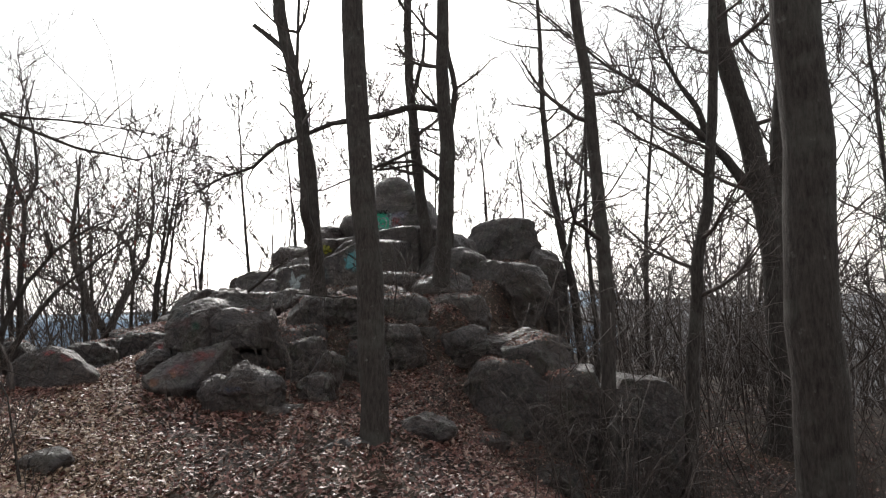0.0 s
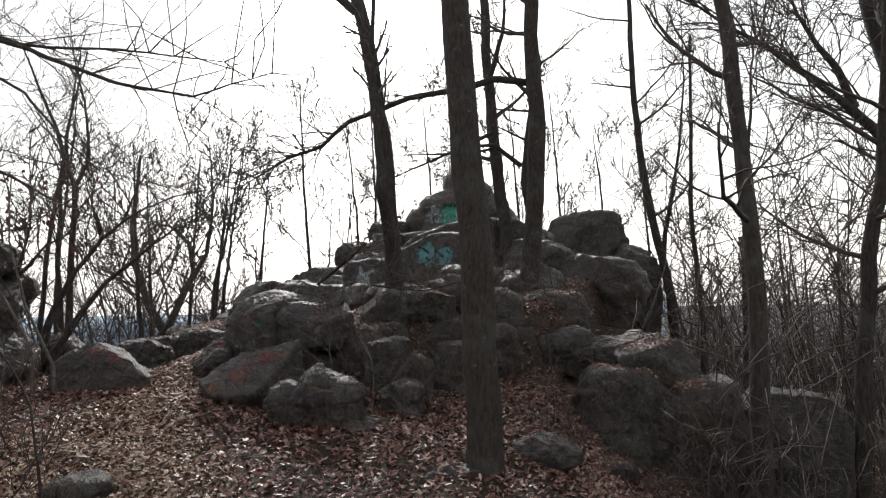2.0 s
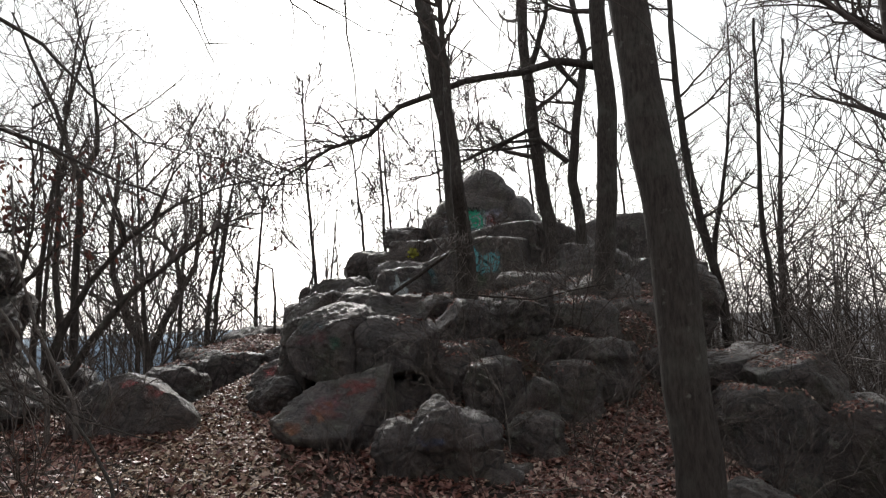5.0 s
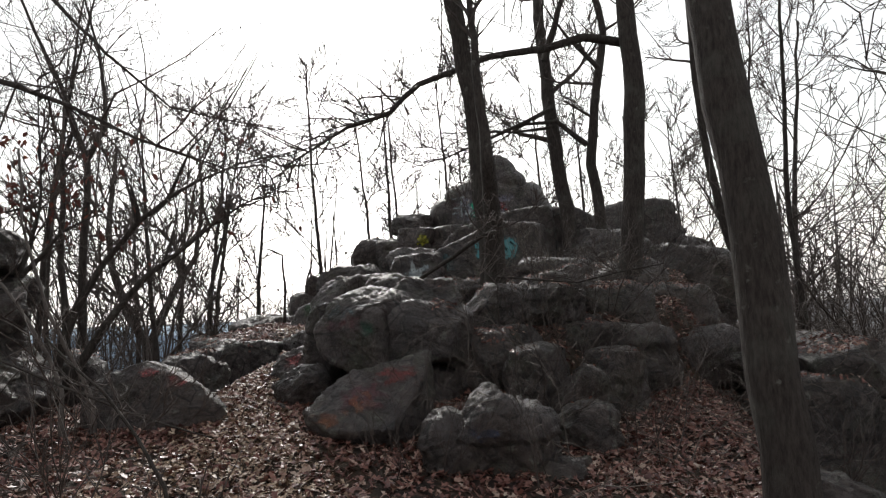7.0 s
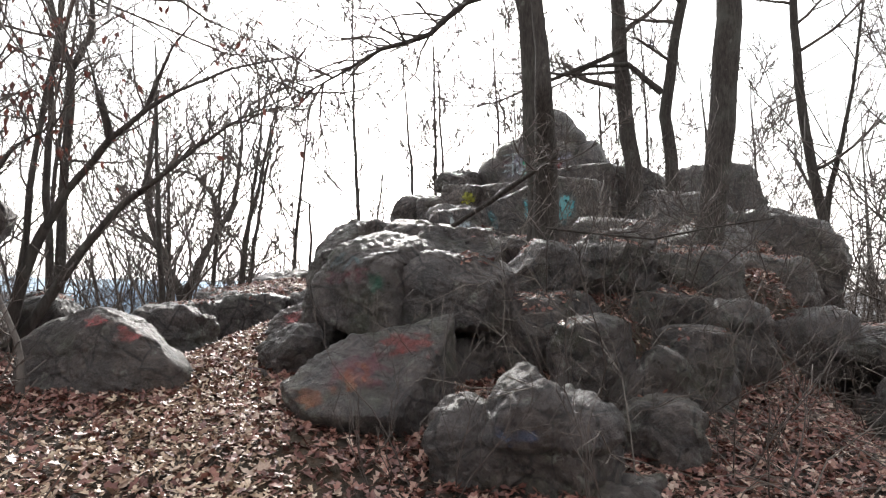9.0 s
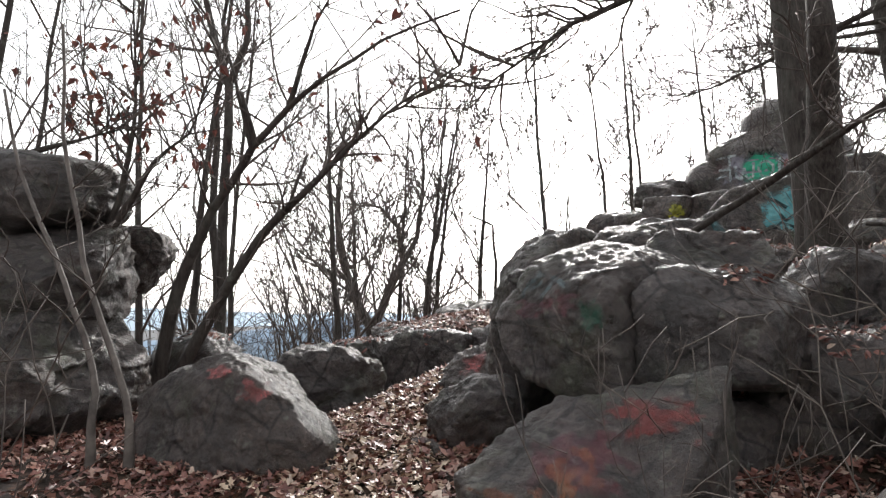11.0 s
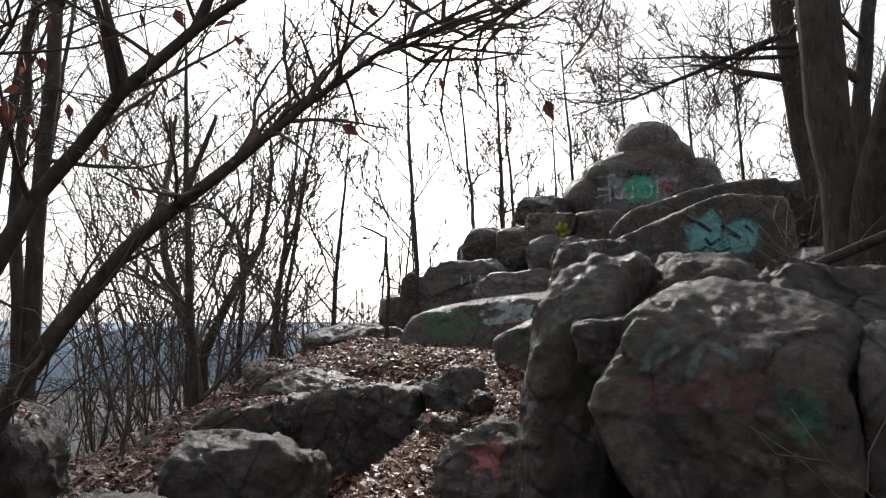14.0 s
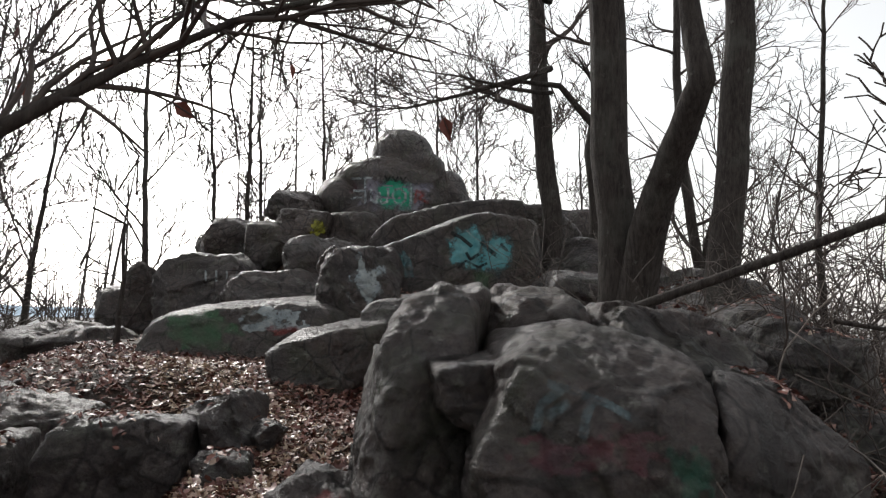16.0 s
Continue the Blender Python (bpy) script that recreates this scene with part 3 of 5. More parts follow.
rock("boulder", (-4.5, 15.1, 1.2), (1, 1, 1), 0, 79, sub=6, rough=0.4, label="flat-topped half of a split boulder", group=PATHSIDE, crisp=16,
     hull=[(-4.92, 14.72, 0.8), (-4.86, 14.72, 1.48), (-4.76, 14.85, 1.6), (-4.4, 14.95, 1.62), (-4.12, 15.1, 1.54), (-4.1, 15.0, 1.3), (-4.2, 14.95, 0.8), (-4.1, 15.6, 1.5), (-4.8, 15.6, 1.55), (-4.8, 15.6, 0.8), (-4.1, 15.6, 0.8)])
rock("boulder", (-4.0, 15.5, 1.4), (0.58, 0.8, 0.55), 10, 80, 3.4, 7, 5, label="low rock at the head of the path", group=PATHSIDE)
rock("boulder", (-3.9, 14.9, 1.26), (0.42, 0.5, 0.34), -9, 81, label="small stone step in the path", group=PATHSIDE)
rock("boulder", (-6.1, 17.0, 1.2), (1.2, 1.2, 0.7), 20, 82, 3.4, 7, 6, label="low dark boulder on the terrace edge", group=PATHSIDE)
rock("boulder", (-5.45, 16.2, 1.24), (0.95, 1.1, 0.6), -9, 83, 3.4, 7, 5, label="low mossy boulder by the path", group=PATHSIDE)
pinkr = rock("boulder", (-3.38, 14.0, 1.28), (0.5, 0.75, 0.56), -9, 84, 3, 7, 6, (0, 12), label="stone with a splash of crimson paint", group=PATHSIDE)

# broken face between the big boulder and the gully
rock("boulder", (-0.18, 16.8, 1.95), (1.36, 1.2, 0.9), 10, 91, 3, 7, 6, label="flat-topped pale rock amid brush", group=FACE)
rock("boulder", (1.41, 17.2, 1.35), (1.7, 1.5, 1.6), 10, 92, 3.2, 7, 6, label="grey rock face above the gully", group=FACE)
rock("boulder", (-0.78, 14.4, 1.2), (0.8, 0.8, 1.05), 10, 93, 3.4, 7, 6, label="dark jumbled rock under brush", group=FACE)
rock("boulder", (0.0, 15.0, 1.3), (1.0, 1.0, 1.0), 10, 94, 3.4, 7, 5, label="dark jumbled rock under brush", group=FACE)
rock("boulder", (-1.1, 14.05, 1.2), (0.9, 0.8, 1.0), 10, 95, 3.4, 7, 5, label="dark jumbled rock under brush", group=FACE)
rock("boulder", (1.79, 16.0, 1.1), (1.0, 1.0, 0.9), 10, 96, label="low rock at the gully's head", group=FACE)
rock("boulder", (-0.25, 14.9, 1.95), (0.75, 1.0, 0.7), -9, 97, 3.4, 7, 6, label="grey rock behind the fallen branch", group=FACE)
rock("boulder", (-0.15, 15.6, 2.15), (0.65, 1.0, 0.6), -9, 98, label="small rock on the mound", group=FACE)
rock("boulder", (-1.3, 16.9, 2.0), (1.5, 1.2, 0.7), -9, 99, label="low rock among twigs on the mound", group=FACE)
rock("boulder", (2.75, 16.3, 0.95), (2.3, 1.6, 0.95), 9, 101, 3.4, 6, 6, label="overhanging slab on the cliff's brow", group=FACE)
rock("boulder", (3.2, 16.3, -0.1), (2.6, 1.9, 1.7), 9, 102, 3.6, 7, 6, label="shaded cliff of blocky rock", group=FACE)
rock("boulder", (4.3, 15.6, -0.75), (1.9, 1.8, 2.3), 9, 106, 4.0, 6, 5, label="dark squared block of the shaded cliff", group=FACE)
rock("boulder", (3.4, 15.0, -0.6), (1.7, 1.3, 1.7), 9, 107, 4.0, 6, 6, label="blocky buttress at the cliff's foot", group=FACE)
rock("boulder", (2.3, 15.0, 0.25), (1.1, 1.0, 1.0), 9, 108, 3.8, 6, 5, label="square-cut rock beside the gully", group=FACE)
rock("boulder", (2.4, 13.2, -0.2), (0.9, 0.7, 0.6), 9, 109, 3.4, 6, 5, label="fallen block below the gully", group=FACE)
rock("boulder", (3.5, 13.0, -0.6), (0.8, 0.7, 0.6), 9, 110, 3.4, 6, 5, label="fallen block on the slope", group=FACE)
rock("boulder", (2.9, 14.9, -0.1), (1.3, 1.4, 1.3), 9, 103, 3.4, label="blocky rock at the cliff's foot", group=FACE)
rock("boulder", (4.6, 16.2, -0.6), (1.6, 1.8, 1.9), 9, 104, 3.4, label="dark block low on the cliff", group=FACE)
rock("boulder", (3.2, 15.2, 0.85), (1.3, 1.4, 1.1), 9, 105, 3.2, 7, 5, label="brown block below the cliff's brow", group=FACE)

rock("boulder", (0.35, 13.9, 1.0), (0.9, 0.8, 0.95), 12, 141, 3.6, 7, 5, label="dark jumbled rock under brush", group=FACE)
rock("boulder", (0.72, 14.9, 1.2), (0.95, 0.9, 0.95), 25, 142, 3.6, 7, 5, label="dark jumbled rock under brush", group=FACE)
rock("boulder", (-0.45, 13.5, 1.1), (0.8, 0.7, 0.95), -8, 143, 3.8, 7, 5, label="dark jumbled rock under brush", group=FACE)
rock("boulder", (0.55, 16.0, 1.7), (1.3, 1.1, 1.0), 10, 144, 3.4, 7, 5, label="dark rock among twigs", group=FACE)
rock("boulder", (1.1, 15.95, 1.25), (0.9, 0.9, 0.95), 30, 145, 3.6, 7, 5, label="dark rock among twigs", group=FACE)
rock("boulder", (-0.95, 15.2, 1.85), (1.1, 0.9, 0.8), 0, 146, 3.2, 7, 5, label="dark rock among twigs", group=FACE)
rock("boulder", (0.95, 18.3, 2.15), (1.6, 1.3, 1.1), 5, 147, 3.2, 7, 5, label="dark rock at the foot of a tree", group=FACE)
rock("boulder", (-0.3, 18.5, 2.3), (1.5, 1.2, 0.85), -5, 148, 3.2, 7, 5, label="low dark rock before the painted slab", group=FACE)
rock("boulder", (-4.2, 21.1, 2.05), (1.7, 1.4, 1.25), -9, 149, 3.2, 7, 5, label="dark rock behind the painted slab", group=CRAG)
rock("boulder", (-3.5, 21.8, 2.6), (1.5, 1.4, 1.3), -9, 150, 3.2, 7, 5, label="dark layered rock below the shoulder", group=CRAG)
rock("boulder", (-2.5, 17.6, 2.0), (1.2, 1.0, 0.7), -9, 151, 3.2, 7, 5, label="low rock on the mound's edge", group=FACE)

rock("boulder", (2.75, 14.75, 0.2), (1.5, 1.2, 1.7), 9, 152, 4.5, 5, 6, (0, 3), 0.7, label="dark squared buttress of the cliff", group=FACE)
rock("boulder", (3.75, 14.9, -0.15), (1.6, 1.3, 2.0), 9, 153, 4.5, 5, 6, (0, -4), 0.7, label="dark squared buttress of the cliff", group=FACE)
rock("boulder", (4.9, 15.0, -0.45), (1.5, 1.4, 2.3), 4, 154, 4.2, 6, 6, (0, 5), 0.7, label="dark brown buttress of the cliff", group=FACE)
rock("boulder", (2.55, 13.9, -0.15), (0.9, 0.7, 0.7), 20, 155, 4.2, 6, 5, label="square block fallen before the cliff", group=FACE)

# loose stones on the leaves
STONES = "loose stones on the leaves"
rock("stone", (0.92, 10.9, 0.3), (0.85, 0.62, 0.5), 9, 111, 2.8, label="half-buried rounded stone by the tree foot", group=STONES)
rock("stone", (1.75, 12.0, 0.42), (0.9, 0.6, 0.45), 9, 112, 3.4, label="flat grey slab of stone in the leaves", group=STONES)
rock("stone", (0.24, 11.75, 0.54), (0.5, 0.32, 0.2), 9, 113, label="small flat stone in the leaves", group=STONES, sub=4)
rock("stone", (-0.2, 12.0, 0.62), (0.44, 0.4, 0.32), 9, 114, label="small grey stone beside the pale boulder", group=STONES, sub=4)
rock("stone", (-1.8, 9.4, 0.66), (0.5, 0.45, 0.26), 9, 115, label="small stone on the path's verge", group=STONES, sub=4)
rock("stone", (-3.55, 12.3, 0.95), (0.34, 0.26, 0.16), 30, 116, label="flat stone at the foot of the humped boulder", group=STONES, sub=4)
rock("stone", (-3.15, 12.75, 1.0), (0.34, 0.3, 0.22), 0, 117, label="small dark stone at the path's edge", group=STONES, sub=4)
rock("stone", (-0.25, 11.75, 0.62), (0.4, 0.34, 0.36), 0, 118, label="small grey stone in the leaves", group=STONES, sub=4)
rock("stone", (-0.55, 10.25, 0.5), (0.24, 0.2, 0.14), 0, 119, label="small brown stone in the leaves", group=STONES, sub=4)
rock("stone", (-3.4, 14.6, 1.2), (0.4, 0.36, 0.26), 0, 120, label="small stone in the path", group=STONES, sub=4)
rock("stone", (-3.7, 15.25, 1.42), (0.22, 0.22, 0.2), 0, 121, label="pebble beside the low rock", group=STONES, sub=4)

# the rock across the path, on the valley side
VALLEY = "boulders on the valley side"
rock("boulder", (-6.75, 12.3, 2.75), (1.7, 1.4, 0.75), 30, 131, 3.2, 6, 5, label="overhanging layered cap rock", group=VALLEY)
rock("boulder", (-6.45, 12.2, 2.15), (1.6, 1.3, 0.8), 30, 132, 3.4, 7, 5, label="middle layer of the stacked rock", group=VALLEY)
lowl = rock("boulder", (-6.1, 12.0, 1.45), (1.6, 1.3, 1.1), 30, 133, 3.2, 6, 6, label="base of the stacked rock with a red mark", group=VALLEY)
rock("boulder", (-6.75, 13.4, 2.3), (0.55, 0.6, 0.65), 30, 134, 4, 6, 5, (0, 25), label="tilted slab leaning on the stacked rock", group=VALLEY)
rock("boulder", (-6.1, 13.5, 1.2), (0.8, 0.8, 0.9), 30, 135, label="narrow upright rock in brush", group=VALLEY)

# sprayed paint
EYE = (-2.8, 11.5, 2.4)
aim = (-1.4, 19.7, 2.96)
paint(teal, EYE, (-1.58, 19.7, 3.0), 0.62, 0.72, TEAL, "teal sprayed patch", 3, ragged=0.28)
paint(teal, EYE, (-1.17, 19.7, 2.95), 0.56, 0.66, TEAL, "teal sprayed patch", 23, 0.007, 0.3)
paint(teal, EYE, (-1.35, 19.7, 2.6), 0.34, 0.3, MOSSG, "greenish sprayed patch", 24, 0.008, 0.5)
for pts, wide in (([(-0.42, 0.26), (-0.28, 0.2), (-0.12, 0.08)], 0.05), ([(0.0, 0.16), (0.1, 0.06), (0.24, -0.04)], 0.06), ([(-0.3, -0.22), (-0.2, -0.12), (-0.02, -0.2), (0.1, -0.14)], 0.035),
                  ([(-0.2, 0.0), (-0.14, -0.1), (-0.02, -0.02)], 0.04), ([(0.28, 0.14), (0.38, 0.04)], 0.04)):
    stroke(teal, EYE, aim, pts, wide, BLACK, "black scrawl")
stroke(teal, EYE, (-2.4, 19.7, 2.72), [(-0.1, 0.18), (0.0, 0.05), (0.04, -0.15)], 0.12, FAINT_TEAL, "faint teal run")
aim = (-2.3, 24.6, 4.47)
paint(summit, EYE, (-2.25, 24.6, 4.45), 2.2, 0.95, FADED, "faded grey-white sprayed ground of the scrawl", 5, 0.005, 0.3)
paint(summit, EYE, (-2.2, 24.6, 4.47), 0.95, 0.78, GREEN, "green sprayed field", 6, 0.01, 0.18)
for pts in ([(-0.56, 0.3), (-0.52, -0.26)], [(-0.86, 0.28), (-0.4, 0.32)], [(-0.8, 0.02), (-0.54, 0.02)], [(-0.84, -0.16), (-0.6, -0.1)],
            [(-0.42, 0.08), (-0.4, -0.16), (-0.3, -0.22), (-0.24, 0.02), (-0.18, -0.22), (-0.06, -0.18), (-0.04, 0.1)],
            [(0.04, -0.02), (0.1, 0.1), (0.22, 0.12), (0.33, 0.02), (0.33, -0.12), (0.22, -0.22), (0.1, -0.18), (0.04, -0.02)], [(0.44, 0.26), (0.44, -0.24)]):
    stroke(summit, EYE, aim, pts, 0.05, PALE, "white sprayed letter", 0.016)
stroke(summit, EYE, aim, [(0.54, -0.2), (0.56, 0.1), (0.75, 0.04), (0.62, -0.06), (0.86, -0.16)], 0.055, RED, "faded red letter", 0.016)
stroke(summit, EYE, aim, [(-0.82, 0.2), (-0.74, 0.08), (-0.86, -0.02)], 0.06, FAINT_RED, "faded crimson mark", 0.014)
for k in range(3):
    stroke(summit, EYE, (-2.2, 24.6, 4.78), [(-0.24 + k * 0.17, 0.07), (-0.18 + k * 0.17, -0.05), (-0.12 + k * 0.17, 0.07)], 0.035, BLACK, "black sprayed mark", 0.018)
paint(green, EYE, (-4.75, 18.5, 1.85), 1.0, 0.62, MOSSG, "faded green paint", 7, ragged=0.95)
# This white stands for sprayed paint and for sun glare on the brow.
paint(green, EYE, (-3.95, 18.3, 2.0), 0.8, 0.34, PALE, "white paint and painted sun glare on the slab's brow", 8, ragged=0.9)
paint(green, EYE, (-3.85, 18.2, 1.9), 0.5, 0.14, WORN_RED, "worn red paint", 9, 0.009, 0.9)
paint(crumb, EYE, (-3.75, 23.6, 3.55), 0.4, 0.4, YELLOW, "yellow sprayed mark", 10, ragged=0.5)
paint(drip, EYE, (-2.95, 19.0, 2.5), 0.5, 0.7, PALE, "white paint runs", 12, ragged=0.75)
for k in range(5):
    stroke(back, EYE, (-5.1, 21.8, 2.5), [(-0.3 + k * 0.16, 0.1), (-0.29 + k * 0.16, -0.08)], 0.03, PALE, "faded white scrawl")
eye2 = (-2.6, 11.0, 2.2)
aim = (-2.5, 13.05, 1.98)
for pts in ([(-0.16, -0.06), (-0.13, 0.02), (-0.06, 0.07)], [(-0.12, -0.02), (-0.04, 0.03)], [(-0.1, 0.09), (0.0, 0.06), (0.08, 0.03), (0.17, -0.03)], [(0.03, 0.03), (0.0, -0.03), (-0.02, -0.08)]):
    stroke(bigmain, eye2, aim, pts, 0.028, SPRAY, "pale teal sprayed stroke")
paint(bigmain, eye2, (-2.58, 13.0, 1.86), 0.36, 0.14, FAINT_RED, "faint crimson spray", 14, 0.006, 0.9)
paint(bigmain, eye2, (-2.36, 13.0, 1.88), 0.2, 0.16, FAINT_RED, "faint rust spray", 25, 0.007, 0.9)
paint(bigmain, eye2, (-2.2, 12.98, 1.8), 0.16, 0.2, FAINT_GREEN, "faint green spray", 15, ragged=0.9)
paint(pinkr, (-3.3, 11.5, 2.3), (-3.36, 13.8, 1.42), 0.24, 0.24, PINK, "crimson splash", 16, ragged=0.7)
eye3 = (-0.6, 8.6, 2.0)
paint(red, eye3, (-2.0, 12.2, 1.24), 0.5, 0.3, FAINT_RED, "worn red paint", 17, ragged=0.8)
paint(red, eye3, (-1.74, 12.4, 1.4), 0.46, 0.2, WORN_RED, "worn red paint", 26, 0.007, 0.8)
paint(red, eye3, (-2.26, 12.0, 1.08), 0.34, 0.18, ORANGE, "worn orange paint", 18, 0.009, 0.8)
paint(red, eye3, (-2.02, 12.15, 1.2), 0.24, 0.2, ORANGE, "worn orange paint", 19, 0.009, 0.8)
paint(grey, eye3, (-0.85, 11.7, 1.0), 0.3, 0.12, BLUE, "blue paint smudge", 20, ragged=0.7)
paint(leftb, (-1.5, 9.8, 2.2), (-3.72, 12.0, 1.45), 0.24, 0.18, PINK, "pink paint splash", 21, ragged=0.6)
paint(leftb, (-1.5, 9.8, 2.2), (-4.0, 12.0, 1.54), 0.16, 0.1, PINK, "faint pink paint splash", 27, ragged=0.7)
paint(lowl, (-1.5, 9.8, 2.0), (-5.6, 11.5, 1.6), 0.35, 0.3, RED, "dark red mark", 22, ragged=0.6)


# ---------------------------------------------------------------- trees
class Tubes:
    """Tapered tubes gathered for one mesh."""

    def __init__(self):
        self.v, self.f = [], []

    def add(self, pts, radii, sides):
        base = len(self.v)
        side = None
        n = len(pts)
        for i, (p, r) in enumerate(zip(pts, radii)):
            d = (pts[min(i + 1, n - 1)] - pts[max(i - 1, 0)])
            d = d.normalized() if d.length > 1e-9 else Vector((0, 0, 1))
            side = d.orthogonal().normalized() if side is None else (side - d * side.dot(d)).normalized()
            other = d.cross(side)
            for k in range(sides):
                a = 2 * math.pi * k / sides
                self.v.append(p + (side * math.cos(a) + other * math.sin(a)) * r)
        for i in range(n - 1):
            for k in range(sides):
                a, b = base + i * sides + k, base + i * sides + (k + 1) % sides
                self.f.append((a, b, b + sides, a + sides))
        self.f.append(tuple(base + (n - 1) * sides + k for k in range(sides)))

    def made(self, name, material, parent, label=""):
        if self.f:
            return mesh_part(name, poly_mesh(name, self.v, self.f), material, parent, label)


def bend(a, b, n, sag, rng):
    """n + 1 points from a to b with a natural wander."""
    length = (b - a).length
    pts, off = [], Vector((0, 0, 0))
    for i in range(n + 1):
        t = i / n
        if 0 < i < n:
            off = off * 0.6 + Vector((rng.gauss(0, 1), rng.gauss(0, 1), rng.gauss(0, 0.6))) * (length / n) * 0.035
        pts.append(a.lerp(b, t) + off * (1 if i < n else 0.5) + Vector((0, 0, sag * length * 4 * t * (1 - t))))
    return pts


def grow(out, p, d, length, r, level, rng, droop=0.0, dense=1.0, top=3, least=0.004, rise=0.15):
    """One branch and, on it, its smaller branches down to twigs no thinner than least."""
    n = (6, 4, 3, 2)[min(level, 3)]
    pts, q = [p], d.normalized()
    wob = (0.12, 0.19, 0.25, 0.3)[min(level, 3)]
    for i in range(n):
        q = (q + Vector((rng.gauss(0, wob), rng.gauss(0, wob), rng.gauss(0, wob) + 0.05 - droop))).normalized()
        pts.append(pts[-1] + q * length / n)
    r = max(r, least)
    radii = [max(least * 0.75, r * (1 - 0.65 * i / n)) for i in range(n + 1)]
    out.add(pts, radii, (6, 4, 3, 3)[min(level, 3)])
    if level >= top:
        return
    count = int((6, 4.4, 3)[min(level, 2)] * dense + rng.random())
    for k in range(count):
        t = 0.18 + 0.8 * (k + rng.random()) / count
        i = min(int(t * n), n - 1)
        at = pts[i].lerp(pts[i + 1], t * n - i)
        ahead = (pts[i + 1] - pts[i]).normalized()
        turn = Vector((rng.gauss(0, 1), rng.gauss(0, 1), rng.gauss(rise, 0.8))).normalized()
        way = (ahead * rng.uniform(0.55, 1.0) + turn * 0.68).normalized()
        grow(out, at, way, length * rng.uniform(0.42, 0.8) * (1.1 - 0.45 * t), max(0.003, radii[i] * 0.58), level + 1, rng, droop, dense, top, least, rise)


def tree(name, base, knots, r0, r1, seed, label, limbs=(), crown=10, crown_from=0.45, reach=2.2, sides=12, bark=None, dense=1.0, group="", flare=1.35, droop=0.0, least=0.005, rise=0.15, climb=(0.1, 0.8), top=3, stubs=(), taper=1.0):
    """A bare winter tree. knots: points the trunk passes, from base to top; limbs: (points, radius) for boughs of note;
    crown: how many branches of length up to reach leave the upper trunk."""
    rng = random.Random(seed)
    root = new(name)
    root.location = base
    o = Vector(base)
    way = ([Vector((0, 0, -0.4))] if r0 > 0.035 else []) + [Vector(k) - o for k in knots]
    pts = []
    for a, b in zip(way, way[1:]):
        n = max(2, int((b - a).length / 0.45))
        seg = bend(a, b, n, 0, rng)
        pts += seg if not pts else seg[1:]
    total = len(pts) - 1
    radii = []
    for i, p in enumerate(pts):
        t = i / total
        r = r1 + (r0 - r1) * (1 - t) ** taper
        r *= 1 + (flare - 1) * max(0.0, 1 - max(p.z, 0) / 0.5) ** 2
        radii.append(r * (1 + 0.035 * rng.gauss(0, 0.7)))
    trunk = Tubes()
    trunk.add(pts, radii, sides)
    trunk_ob = trunk.made("trunk", bark or BARK, root)
    twigs = Tubes()
    for lp, lr, *bare in limbs:
        lw = [Vector(p) - o for p in lp]
        lpts = []
        for a, b in zip(lw, lw[1:]):
            seg = bend(a, b, 4, 0, rng)
            lpts += seg if not lpts else seg[1:]
        m = len(lpts) - 1
        limb = Tubes()
        limb.add(lpts, [lr * (0.12 + 0.88 * (1 - i / m) ** taper) for i in range(m + 1)], 8)
        limb.made("limb", bark or BARK, root)
        for j in range(int(bare[0] * m) if bare else 2, m + 1):
            for _ in range(2 if j > m / 2 else 1):
                side = Vector((rng.gauss(0, 1), rng.gauss(0, 0.8), rng.gauss(0.25, 0.6))).normalized()
                ahead = (lpts[j] - lpts[j - 1]).normalized()
                grow(twigs, lpts[j], ahead * 0.7 + side * 0.8, rng.uniform(0.5, 1.15) * reach * 0.5, lr * 0.2, 1, rng, droop, dense, top, least, rise)
    for k in range(crown):
        t = crown_from + (1 - crown_from) * (k + rng.random()) / crown
        i = min(int(t * total), total - 1)
        a = rng.uniform(0, 2 * math.pi)
        way_out = Vector((math.cos(a), math.sin(a), rng.uniform(*climb)))
        grow(twigs, pts[i], way_out, reach * rng.uniform(0.5, 1.0), min(radii[i] * 0.4, reach * 0.022), 0, rng, droop, dense, top, least, rise)
    for sp, sr in stubs:
        stub = Tubes()
        spts = bend(Vector(sp[0]) - o, Vector(sp[1]) - o, 4, 0, rng)
        stub.add(spts, [sr * (1 - 0.1 * i) for i in range(5)], 8)
        stub.made("broken_stub", bark or BARK, root)
    twigs.made("crown", TWIG, root, "bare grey-brown twigs")
    return tagged(root, label, "tree", group)


def shrub(name, base, stems, height, spread, seed, label, r=0.02, dense=1.0, lean=(0, 0), top=3, group="", category="shrub", least=0.004):
    """Many thin stems from one stool."""
    rng = random.Random(seed)
    root = new(name)
    root.location = base
    for k in range(stems):
        a = rng.uniform(0, 2 * math.pi)
        d = Vector((math.cos(a) * spread + lean[0], math.sin(a) * spread + lean[1], 1.0)) * 1.0
        t = Tubes()
        grow(t, Vector((math.cos(a) * 0.08, math.sin(a) * 0.08, -0.15)), d, height * rng.uniform(0.65, 1.0), r * rng.uniform(0.6, 1.1), 0, rng, -0.03, dense, top, least, 0.5)
        t.made("stem", TWIG, root)
    return tagged(root, label, category, group)


